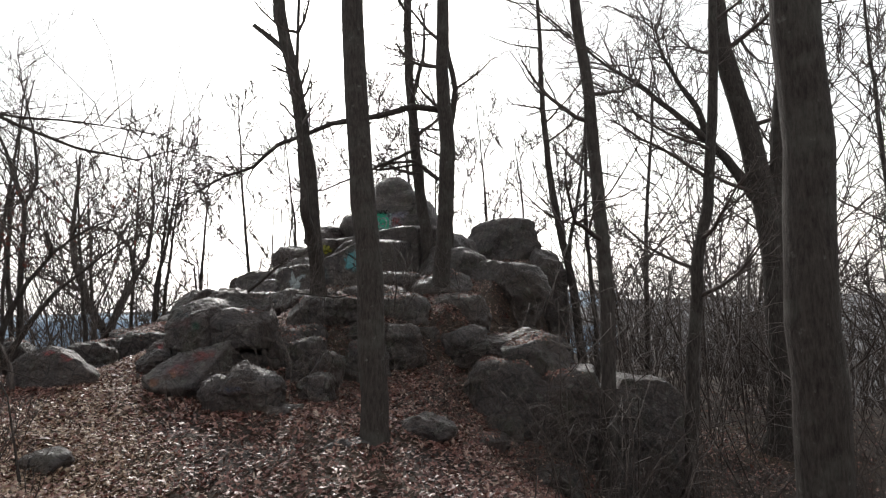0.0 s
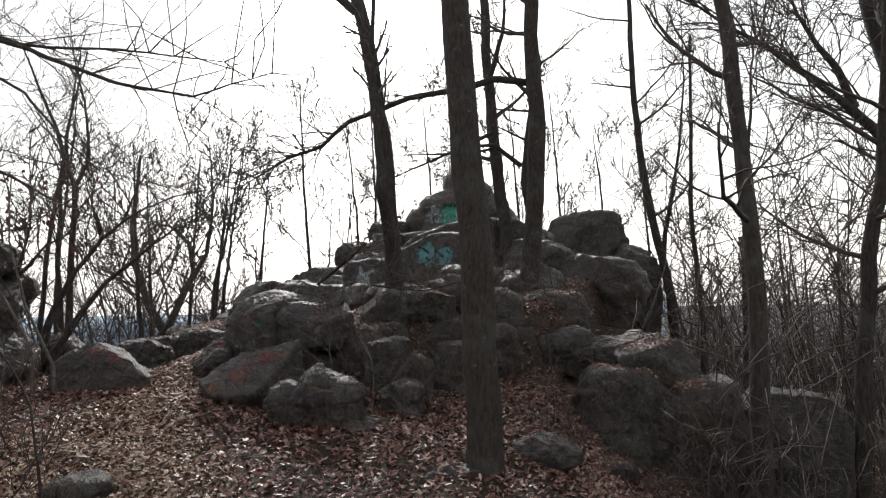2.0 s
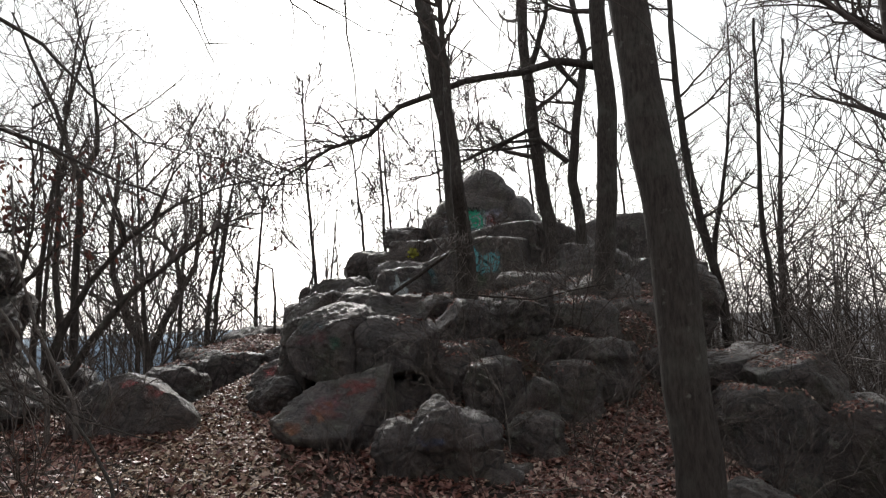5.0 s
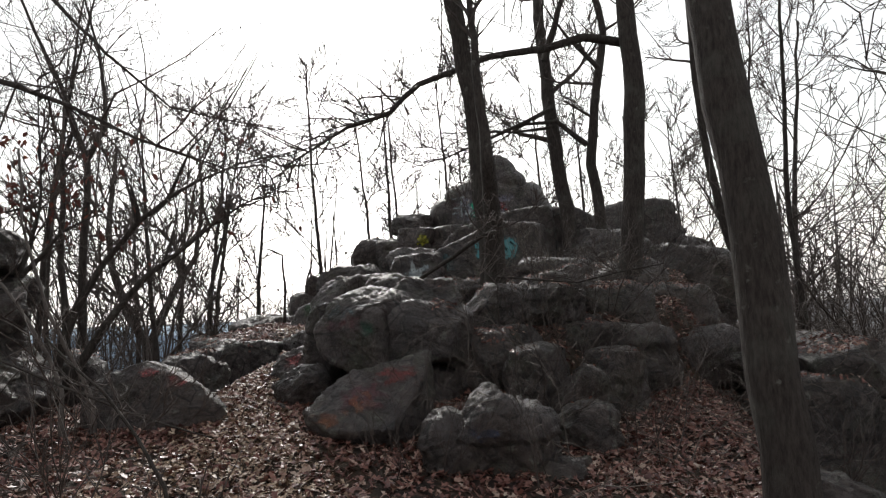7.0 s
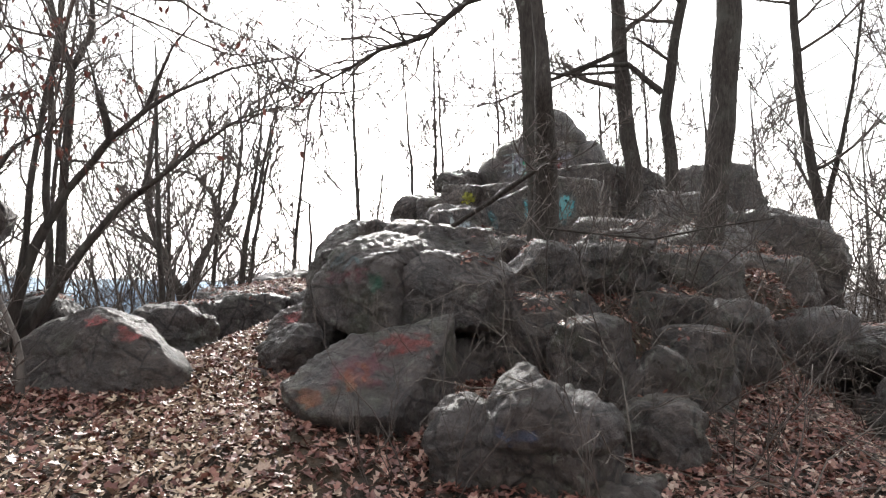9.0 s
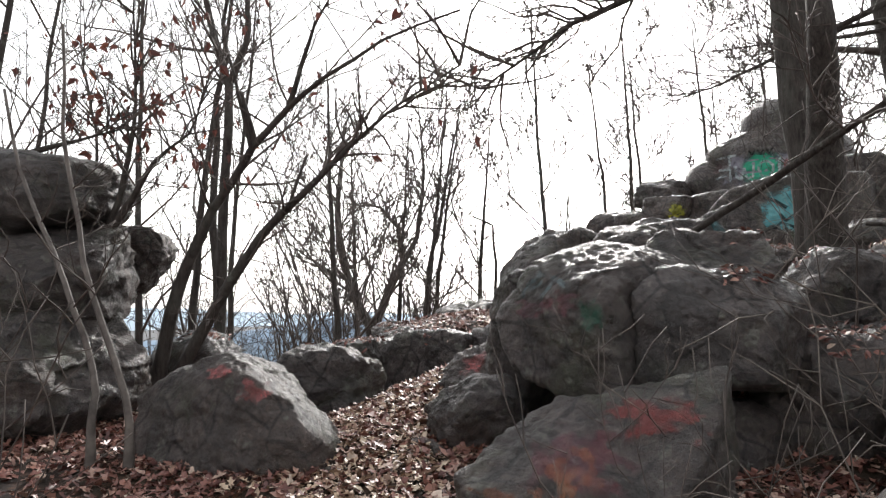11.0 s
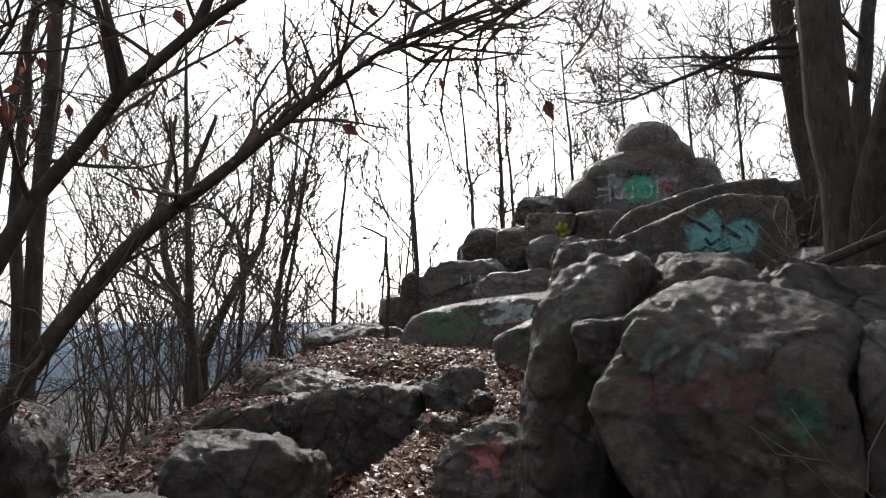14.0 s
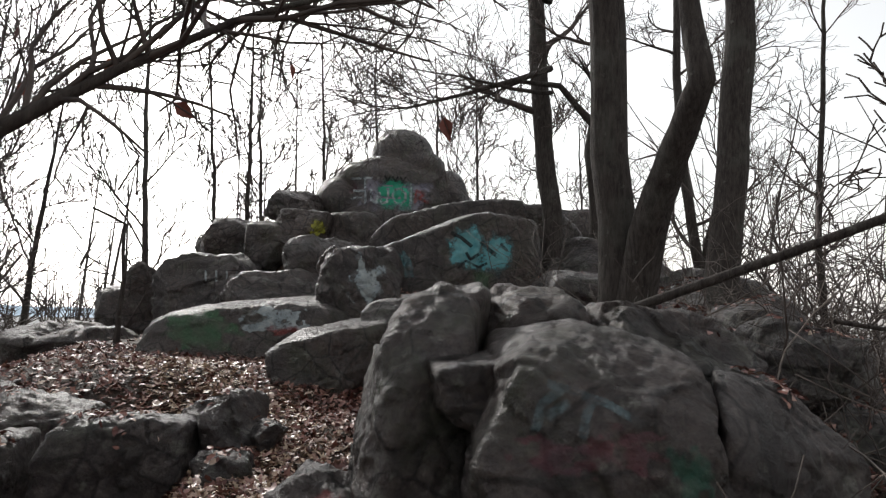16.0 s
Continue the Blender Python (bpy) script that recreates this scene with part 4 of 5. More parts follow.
NEAR = "tall bare trees on the crag"
T1 = tree("tree", (1.25, 11.2, 0.3), [(1.25, 11.2, 0.3), (1.26, 11.27, 1.0), (1.22, 11.37, 2.0), (1.15, 11.48, 3.0), (1.07, 11.59, 4.0), (0.99, 11.69, 5.0), (0.93, 11.8, 6.2), (0.88, 12.0, 12)], 0.192, 0.12, 201,
          "tall leaning bare tree with furrowed dark bark", crown=5, crown_from=0.62, reach=2.4, sides=18, group=NEAR, flare=1.2)
T2 = tree("tree", (-1.13, 15.82, 1.9), [(-1.13, 15.82, 1.9), (-1.17, 15.83, 3.0), (-1.23, 15.84, 4.0), (-1.31, 15.84, 5.0), (-1.44, 15.85, 6.0), (-1.62, 15.85, 7.0), (-1.86, 15.86, 8.2), (-2.1, 15.8, 13)], 0.165, 0.09, 202,
          "forked bare tree rising from the rocks", crown=4, crown_from=0.75, reach=2.2, sides=14, group=NEAR, flare=1.4, stubs=[([(-1.68, 15.85, 7.3), (-2.45, 15.85, 7.95)], 0.075), ([(-1.32, 15.8, 5.0), (-1.15, 15.75, 6.6)], 0.022)],
          limbs=[([(-1.1, 15.75, 2.0), (-1.06, 15.52, 2.87), (-1.05, 15.37, 3.14), (-1.04, 15.14, 3.46), (-1.03, 14.86, 3.83), (-1.06, 14.95, 4.3), (-1.13, 15.0, 5.2), (-1.2, 15.05, 6.5), (-1.2, 15.1, 10)], 0.165, 0.8)])
T3 = tree("tree", (0.2, 21.15, 2.4), [(0.2, 21.15, 2.4), (0.17, 21.17, 3.0), (0.12, 21.21, 3.9), (-0.02, 21.25, 5.0), (-0.13, 21.29, 6.0), (-0.17, 21.33, 7.0), (-0.28, 21.37, 8.4), (-0.2, 21.3, 13)], 0.19, 0.09, 203,
          "bare tree behind the teal slab", crown=6, crown_from=0.35, reach=3.0, sides=12, group=NEAR,
          limbs=[([(-0.1, 20.8, 6.1), (-0.74, 20.3, 5.7), (-1.58, 20.0, 5.3), (-2.3, 20.0, 5.05), (-3.04, 20.0, 4.9)], 0.055), ([(-0.08, 20.8, 5.7), (-0.9, 20.2, 5.5), (-1.7, 19.9, 5.5), (-2.6, 19.8, 5.5)], 0.04),
                 ([(-0.2, 20.8, 7.2), (0.3, 20.6, 8.6), (0.5, 20.5, 10.5)], 0.09)])
T4 = tree("tree", (0.98, 17.9, 1.7), [(0.98, 17.9, 1.7), (1.12, 17.9, 3.0), (1.22, 17.9, 4.0), (1.27, 17.9, 5.0), (1.28, 17.9, 6.0), (1.23, 17.9, 7.4), (1.3, 17.9, 9.1), (1.3, 17.9, 13)], 0.21, 0.11, 204,
          "bare tree with one long level bough", crown=5, crown_from=0.5, reach=2.4, sides=12, group=NEAR,
          limbs=[([(1.15, 18.1, 6.45), (0.5, 17.8, 6.5), (-0.23, 17.5, 6.25), (-1.17, 17.0, 6.02), (-2.25, 16.5, 5.52), (-2.66, 16.2, 5.0), (-3.3, 16.05, 4.8), (-3.8, 15.95, 4.5), (-4.3, 15.8, 4.2)], 0.085)])
T5 = tree("tree", (0.88, 20.94, 2.3), [(0.88, 20.94, 2.3), (0.82, 20.94, 3.2), (0.8, 20.94, 4.0), (0.68, 20.94, 4.8), (0.78, 20.94, 5.5), (0.85, 20.94, 6.2), (1.0, 20.94, 7.0), (1.12, 20.94, 7.8), (0.9, 20.94, 9.2)], 0.15, 0.07, 205,
          "crooked bare tree with a broken stub", crown=5, crown_from=0.5, reach=1.8, sides=10, group=NEAR,
          limbs=[([(0.62, 20.7, 5.2), (0.0, 20.6, 5.75), (-0.7, 20.5, 5.72), (-1.4, 20.3, 5.3)], 0.07), ([(0.95, 20.7, 6.9), (0.3, 20.5, 7.6), (-0.3, 20.4, 8.6)], 0.06)])
T6 = tree("tree", (4.35, 13.8, ground_z(4.35, 13.8)), [(4.35, 13.8, ground_z(4.35, 13.8)), (4.39, 13.93, 1.0), (4.42, 14.01, 2.0), (4.4, 14.1, 3.0), (4.36, 14.18, 4.0), (4.3, 14.26, 5.0), (4.23, 14.34, 6.0), (4.13, 14.44, 7.3), (4.0, 14.5, 11)], 0.135, 0.075, 206,
          "slim bare tree below the cliff", crown=9, crown_from=0.4, reach=2.2, sides=10, group=NEAR, bark=BARK_SMOOTH)
T7 = tree("tree", (8.3, 17.88, ground_z(8.3, 17.88)), [(8.3, 17.88, ground_z(8.3, 17.88)), (8.36, 17.88, 0.0), (8.36, 17.88, 1.0), (8.32, 17.88, 2.0), (8.25, 17.88, 3.0), (8.13, 17.88, 4.0), (7.95, 17.88, 5.0), (7.7, 17.88, 6.1), (7.45, 17.88, 7.2), (7.2, 17.88, 11)], 0.4, 0.11, 207,
          "thick dark forked trunk with crooked boughs", crown=5, crown_from=0.5, reach=2.8, sides=14, group=NEAR, least=0.008,
          limbs=[([(8.37, 17.88, 3.14), (8.43, 17.88, 4.3), (8.54, 17.88, 5.82), (8.71, 17.88, 7.23), (8.82, 17.88, 8.17), (8.93, 17.88, 8.88)], 0.27, 0.7),
                 ([(7.93, 17.88, 3.97), (7.38, 17.88, 4.88), (7.06, 17.88, 5.26), (6.53, 17.88, 5.78), (5.65, 17.88, 6.64), (4.96, 17.88, 7.13), (4.04, 17.88, 8.03)], 0.12), ([(7.07, 17.88, 5.32), (6.82, 17.88, 6.06), (6.5, 17.88, 6.57), (6.19, 17.88, 7.21), (6.02, 17.88, 7.96)], 0.09)])
T7B = tree("tree", (5.68, 9.2, ground_z(5.68, 9.2)), [(5.68, 9.2, ground_z(5.68, 9.2)), (5.69, 9.2, 1.0), (5.69, 9.19, 2.5), (5.67, 9.18, 4.0), (5.7, 9.17, 6.0), (5.7, 9.2, 10)], 0.225, 0.17, 208,
           "massive dark trunk at the wood's edge", crown=4, crown_from=0.6, reach=2.2, sides=16, group=NEAR, flare=1.2)
T8 = tree("tree", (4.5, 23.18, ground_z(4.5, 23.18)), [(4.5, 23.18, ground_z(4.5, 23.18)), (4.3, 23.22, 1.8), (4.1, 23.26, 2.9), (3.9, 23.3, 4.0), (3.74, 23.34, 5.0), (3.64, 23.37, 6.0), (3.55, 23.4, 7.2), (3.5, 23.4, 12)], 0.15, 0.05, 209,
          "slim bare tree behind the rock tower", crown=10, crown_from=0.35, reach=2.4, sides=8, group=NEAR,
          limbs=[([(4.15, 23.3, 2.6), (4.22, 23.3, 3.54), (4.46, 23.3, 4.63), (4.67, 23.3, 5.82), (4.88, 23.3, 7.86), (4.9, 23.3, 10)], 0.08, 0.4)])
T9 = tree("tree", (5.7, 14.66, ground_z(5.7, 14.66)), [(5.7, 14.66, ground_z(5.7, 14.66)), (5.82, 14.67, 1.0), (5.95, 14.67, 2.0), (6.08, 14.67, 3.0), (6.21, 14.67, 4.0), (6.33, 14.67, 5.0), (6.41, 14.67, 6.2), (6.5, 14.67, 9)], 0.13, 0.06, 210,
          "slim dark tree on the slope", crown=10, crown_from=0.35, reach=2.2, sides=8, group=NEAR)
tree("tree", (4.6, 20.5, ground_z(4.6, 20.5)), [(4.6, 20.5, ground_z(4.6, 20.5)), (4.7, 20.5, 1.2), (4.55, 20.5, 3.8), (4.7, 20.5, 8)], 0.08, 0.03, 211, "thin sapling beside the cliff", crown=9, crown_from=0.3, reach=1.6, sides=7, group=NEAR)

# saplings and thin trees on the valley rim
RIM = "thin bare trees on the valley rim"
tree("tree", (-7.35, 25.5, 0.9), [(-7.35, 25.5, 0.9), (-7.4, 25.5, 3.0), (-7.6, 25.5, 6), (-7.7, 25.5, 9.5)], 0.085, 0.02, 221, "slim straight tree at the cliff edge", crown=12, crown_from=0.25, reach=2.2, sides=7, group=RIM, bark=BARK_SMOOTH, least=0.0135, top=3, dense=0.76, rise=0.6, climb=(0.6, 1.5))
tree("tree", (-5.6, 27.6, 2.0), [(-5.6, 27.6, 2.0), (-5.65, 27.6, 4.0), (-5.8, 27.6, 9.5)], 0.08, 0.02, 222, "slim tree behind the crag", crown=10, crown_from=0.3, reach=2.0, sides=7, group=RIM, bark=BARK_SMOOTH, least=0.0135, top=3, dense=0.76, rise=0.6, climb=(0.6, 1.5))
tree("tree", (-6.2, 27.9, 1.8), [(-6.2, 27.9, 1.8), (-6.5, 27.9, 4.4), (-6.9, 27.9, 8.5)], 0.07, 0.02, 223, "slim leaning tree behind the crag", crown=9, crown_from=0.3, reach=1.8, sides=7, group=RIM, bark=BARK_SMOOTH, least=0.0135, top=3, dense=0.76, rise=0.6, climb=(0.6, 1.5))
tree("tree", (-5.2, 27.2, 2.2), [(-5.2, 27.2, 2.2), (-5.3, 27.2, 4.4), (-5.5, 27.2, 8.0)], 0.06, 0.02, 224, "thin tree behind the crag", crown=9, crown_from=0.3, reach=1.6, sides=7, group=RIM, bark=BARK_SMOOTH, least=0.0135, top=3, dense=0.76, rise=0.6, climb=(0.6, 1.5))
pole = tree("dead_sapling", (-5.9, 19.3, 1.5), [(-5.9, 19.3, 1.5), (-5.86, 19.3, 2.4), (-5.87, 19.24, 3.05), (-6.25, 19.2, 3.22)], 0.032, 0.014, 225, "broken dead sapling bent at the tip", crown=2, crown_from=0.6, reach=0.5, sides=7, dense=0.4)
F1 = tree("tree", (-14.8, 27.6, -0.9), [(-14.8, 27.6, -0.9), (-14.9, 27.6, 0.7), (-15.7, 27.6, 1.9), (-16.3, 27.6, 3.6), (-16.4, 27.6, 4.8), (-16.0, 27.6, 8)], 0.22, 0.05, 226, "forked bare tree at the valley rim",
          crown=14, crown_from=0.35, reach=3.2, sides=9, group=RIM, least=0.0135, top=3, dense=0.76, rise=0.4, limbs=[([(-14.85, 27.6, 0.4), (-14.2, 27.6, 1.8), (-13.5, 27.6, 3.0), (-13.7, 27.6, 4.2), (-14.4, 27.6, 4.9), (-15.2, 27.6, 5.1)], 0.17), ([(-13.7, 27.6, 2.6), (-12.9, 27.6, 3.8), (-12.6, 27.6, 6), (-12.8, 27.6, 8.5)], 0.12), ([(-15.4, 27.6, 1.9), (-16.6, 27.6, 3.0), (-17.6, 27.6, 4.8)], 0.08)])
for k, (x, y, hgt, lx) in enumerate([(-12.6, 26.0, 8.5, 0.5), (-12.0, 27.0, 9.0, 1.2), (-11.3, 25.2, 8.0, 1.5), (-13.0, 24.5, 7.5, -0.2), (-11.7, 26.2, 9.2, 0.9), (-10.6, 27.5, 7.6, 0.6)]):
    z = ground_z(x, y)
    tree("tree", (x, y, z), [(x, y, z), (x + lx * 0.2, y, z + hgt * 0.35), (x + lx, y, z + hgt)], 0.105, 0.018, 230 + k, "thin pole-like bare tree on the rim", crown=11, crown_from=0.12, reach=2.9, sides=7, group=RIM, bark=BARK_SMOOTH, least=0.0135, top=3, dense=0.76, rise=0.6, climb=(0.5, 1.5))

for k, (x, y, hgt) in enumerate([(-3.9, 29.0, 8.0), (-2.4, 30.5, 9.0), (-0.6, 29.5, 8.2), (0.9, 31.0, 9.0), (2.6, 29.2, 7.6), (4.2, 30.2, 8.6)]):
    z = ground_z(x, y)
    tree("tree", (x, y, z), [(x, y, z), (x + 0.1, y, z + hgt * 0.4), (x - 0.2, y, z + hgt)], 0.085, 0.018, 500 + k, "thin bare tree standing behind the crag", crown=12, crown_from=0.25, reach=2.6, sides=7, group=RIM, bark=BARK_SMOOTH, least=0.014, top=3, dense=0.85, rise=0.5, climb=(0.3, 1.4))

# the leaning tree across the path, which keeps some dry leaves
LT = tree("leaning_tree", (-6.05, 13.0, 1.0), [(-6.05, 13.0, 1.0), (-5.8, 13.0, 1.8), (-5.54, 13.0, 2.26), (-5.3, 13.0, 2.62), (-4.84, 13.0, 3.09), (-4.45, 13.0, 3.34), (-4.1, 13.0, 3.5), (-3.6, 13.0, 3.66), (-3.0, 13.05, 3.74)], 0.075, 0.008, 241,
          "leaning many-stemmed tree holding a few withered leaves", crown=10, crown_from=0.45, reach=1.3, sides=10, bark=BARK_SMOOTH, climb=(0.2, 1.2), least=0.0035, dense=0.66, taper=1.4,
          stubs=[([(-4.63, 13.2, 2.66), (-4.55, 13.3, 3.04)], 0.016), ([(-4.8, 13.0, 3.1), (-4.85, 12.9, 3.5)], 0.022)],
          limbs=[([(-5.9, 13.1, 1.2), (-5.4, 13.2, 1.95), (-4.95, 13.2, 2.42), (-4.4, 13.2, 2.78), (-4.05, 13.2, 3.02), (-3.7, 13.2, 3.22), (-3.1, 13.2, 3.45)], 0.058),
                 ([(-6.12, 12.85, 1.0), (-6.25, 12.6, 1.8), (-6.1, 12.6, 2.34), (-5.86, 12.6, 2.83), (-5.73, 12.6, 3.25), (-5.72, 12.6, 3.73), (-5.75, 12.6, 4.7)], 0.055, 0.5),
                 ([(-6.4, 12.7, 1.1), (-6.24, 12.6, 2.0), (-6.2, 12.6, 2.63), (-6.25, 12.6, 3.35), (-6.45, 12.6, 3.9), (-6.5, 12.6, 4.6)], 0.032, 0.5),
                 ([(-6.05, 12.6, 2.48), (-5.72, 12.6, 2.72), (-5.45, 12.6, 2.98), (-5.05, 12.6, 3.14), (-4.7, 12.5, 3.5)], 0.036),
                 ([(-7.2, 12.2, 3.1), (-6.6, 12.3, 3.15), (-6.1, 12.4, 3.2), (-5.6, 12.5, 3.25)], 0.045),
                 ([(-4.84, 13.0, 3.09), (-4.9, 12.9, 3.6), (-5.05, 12.8, 4.3)], 0.026), ([(-4.45, 13.0, 3.34), (-4.1, 12.9, 3.85), (-3.6, 12.8, 4.2)], 0.024)])
SAPLINGS = [[(-4.42, 11.75, 1.25), (-4.46, 11.75, 1.4), (-4.7, 11.75, 1.8), (-4.9, 11.75, 2.17), (-5.05, 11.75, 2.62), (-5.16, 11.75, 3.0), (-5.2, 11.75, 3.7)],
            [(-4.7, 11.7, 1.25), (-4.74, 11.75, 1.4), (-4.88, 11.75, 1.72), (-5.1, 11.75, 2.06), (-5.4, 11.75, 2.43), (-5.68, 11.75, 2.83), (-5.9, 11.75, 3.4)]]
for k, way in enumerate(SAPLINGS):
    x, y, z = way[0][0], way[0][1], ground_z(way[0][0], way[0][1])
    tree("sapling", (x, y, z), [(x, y, z)] + way, 0.024, 0.01, 250 + k, "pale thin curved sapling stem beside the humped boulder", crown=4, crown_from=0.5, reach=0.7, sides=8, dense=0.5, bark=SAPLING_BARK, group="pale sapling stems", least=0.003)


def hang_leaves(host, count, lo, hi, seed, size=0.075):
    """Withered leaves that hang from the twigs of host within a box."""
    rng = random.Random(seed)
    crown = next(c for c in host.children if c.name.startswith("crown"))
    pts = [v.co for v in crown.data.vertices if all(a <= c <= b for a, c, b in zip(lo, v.co + host.location, hi))]
    v, f = [], []
    for _ in range(count):
        if not pts:
            break
        p = rng.choice(pts)
        s = size * rng.uniform(0.6, 1.25)
        m = Euler((rng.gauss(0, 0.5), rng.gauss(0, 0.5), rng.uniform(0, 6.3))).to_matrix()
        base = len(v)
        for a, b, c in ((0, 0, 0), (0.34, 0.12, -0.4), (0.22, 0.16, -0.8), (0, 0.05, -1.25), (-0.2, 0.18, -0.8), (-0.36, 0.1, -0.42), (0, -0.04, -0.5)):
            v.append(p + m @ Vector((a * s, b * s, c * s)))
        f += [(base, base + 1, base + 6), (base + 1, base + 2, base + 6), (base + 2, base + 3, base + 6), (base + 3, base + 4, base + 6), (base + 4, base + 5, base + 6), (base + 5, base, base + 6)]
    mesh_part("dead_leaves", poly_mesh("dead_leaves", v, f, False), HANGING, host, "withered russet leaves")


hang_leaves(LT, 200, (-6.6, 11, 2.9), (-4.9, 13.6, 4.4), 5)
hang_leaves(LT, 40, (-4.9, 11, 2.6), (-2.0, 13.9, 4.2), 6)

for k, (x, y, lx, h) in enumerate([(-7.6, 14.6, 0.6, 6.2), (-8.4, 12.6, 0.9, 6.6), (-9.2, 16.5, 0.3, 6.8), (-7.2, 16.8, -0.5, 4.6), (-10.5, 14.0, 0.8, 7.0), (-8.6, 14.6, -0.4, 6.8)]):
    z = ground_z(x, y)
    tree("tree", (x, y, z), [(x, y, z), (x + lx * 0.2, y, z + h * 0.35), (x + lx, y + 0.3, z + h)], 0.06, 0.012, 280 + k, "crooked small tree on the valley side", crown=9, crown_from=0.2, reach=2.4, sides=8, group="small trees on the valley side", bark=BARK_SMOOTH, least=0.005, top=3, dense=0.72, climb=(0.6, 1.5), rise=0.4)

CROOKED = "crooked bare trees beside the path"
z = ground_z(-6.4, 14.0)
tree("tree", (-6.4, 14.0, z), [(-6.4, 14.0, z), (-6.35, 14.0, 2.0), (-6.32, 14.0, 3.1), (-6.29, 14.0, 4.1), (-6.57, 14.0, 4.86), (-6.69, 14.0, 5.2), (-7.07, 14.0, 5.96), (-7.43, 14.0, 6.7)], 0.07, 0.014, 291, "crooked bare tree forking above the path", crown=9, crown_from=0.4, reach=2.0, sides=8, group=CROOKED, bark=BARK_SMOOTH, least=0.0045, top=3, dense=0.7, rise=0.2,
     limbs=[([(-6.29, 14.0, 4.1), (-6.01, 14.0, 4.49), (-6.0, 14.0, 4.95), (-6.08, 14.0, 5.58), (-6.29, 14.0, 6.3), (-6.4, 14.0, 7.0)], 0.04)])
z = ground_z(-7.0, 14.5)
tree("tree", (-7.0, 14.5, z), [(-7.0, 14.5, z), (-7.05, 14.5, 2.2), (-7.07, 14.5, 3.3), (-7.1, 14.5, 4.2), (-6.9, 14.5, 4.67), (-6.97, 14.5, 5.1), (-6.79, 14.5, 5.75), (-6.5, 14.5, 6.7)], 0.06, 0.012, 292, "crooked slender bare tree above the path", crown=9, crown_from=0.4, reach=2.0, sides=8, group=CROOKED, bark=BARK_SMOOTH, least=0.0045, top=3, dense=0.7, rise=0.2)

# overhanging bough above the path, from a tree on the valley side
OB = tree("overhanging_tree", (-7.6, 7.6, 0.9), [(-7.6, 7.6, 0.9), (-7.5, 7.7, 3.0), (-7.3, 7.9, 5.5), (-7.2, 8, 8)], 0.14, 0.06, 261, "bare tree whose boughs reach over the path", crown=4, crown_from=0.6, reach=2.0, sides=10, bark=BARK_SMOOTH, least=0.003, dense=0.35, droop=0.04, top=2,
          limbs=[([(-7.4, 7.8, 4.2), (-5.5, 8.3, 4.9), (-3.5, 8.8, 4.8), (-2.02, 9.0, 4.28), (-1.04, 9.0, 4.12), (-0.19, 9.0, 3.94)], 0.03), ([(-7.3, 7.9, 5.0), (-4.5, 8.6, 5.0), (-1.97, 9.0, 4.23), (-1.13, 9.0, 3.88), (-0.45, 9.0, 3.71), (0.19, 9.0, 3.82)], 0.03),
                 ([(-7.4, 7.8, 4.6), (-5.6, 9.0, 4.3), (-4.4, 9.8, 3.95), (-3.67, 10.0, 3.64), (-3.21, 10.0, 3.45), (-2.71, 10.0, 3.19), (-2.12, 10.0, 2.95)], 0.035),
                 ([(-7.3, 7.9, 5.6), (-5.2, 10.4, 5.4), (-4.15, 11.0, 4.68), (-3.69, 11.0, 4.19), (-3.13, 11.0, 3.7), (-2.33, 11.0, 3.47)], 0.026)])

# brush before the face
BRUSH = "bare brush among the rocks"
for k, (x, y, h, n, lx) in enumerate([(-0.5, 12.9, 2.2, 4, 0.1), (-1.4, 12.0, 1.4, 2, 0.0), (0.15, 13.4, 2.0, 4, 0.2), (-0.2, 14.2, 2.0, 5, 0.3), (0.9, 14.4, 1.9, 4, 0.2), (0.5, 15.6, 2.0, 5, 0.4), (-1.0, 15.0, 1.1, 3, -0.2), (-1.7, 16.0, 1.0, 3, -0.4),
                                      (0.6, 12.2, 1.1, 2, 0.1), (1.9, 14.6, 1.5, 4, -0.3), (2.4, 13.4, 1.4, 4, 0.2), (1.6, 16.6, 2.0, 5, 0.2), (-0.2, 17.6, 2.0, 4, 0.2), (3.6, 13.2, 1.8, 5, 0.1), (3.0, 12.4, 1.6, 5, 0.1), (4.4, 12.6, 1.9, 6, 0.0), (5.2, 13.4, 2.2, 6, 0.1), (5.6, 12.2, 1.9, 6, -0.2), (4.9, 14.8, 2.6, 6, 0.1), (7.2, 13.6, 2.6, 6, 0.1), (8.2, 12.6, 2.6, 6, 0.1), (6.9, 15.6, 3.0, 6, 0.1), (1.9, 12.6, 1.2, 3, 0.3)]):
    shrub("bush", (x, y, ground_z(x, y)), max(2, n - 1) if k < 9 else n, h * 0.85, 0.6, 300 + k, "leafless thorny brush with thin grey twigs", 0.009, 0.7, (lx, -0.1), 2, BRUSH, least=0.003)
for k, (x, y, h, n) in enumerate([(-2.4, 9.2, 0.9, 3), (-3.2, 10.0, 1.2, 4), (-4.4, 10.6, 1.5, 5), (-5.4, 10.9, 1.7, 5), (-4.8, 9.6, 1.4, 4), (-6.0, 10.0, 1.9, 5)]):
    shrub("bush", (x, y, ground_z(x, y)), n, h, 0.8, 330 + k, "low leafless brush on the leafy bank", 0.009, 0.6, (0.3, 0), 2, "low brush on the bank")

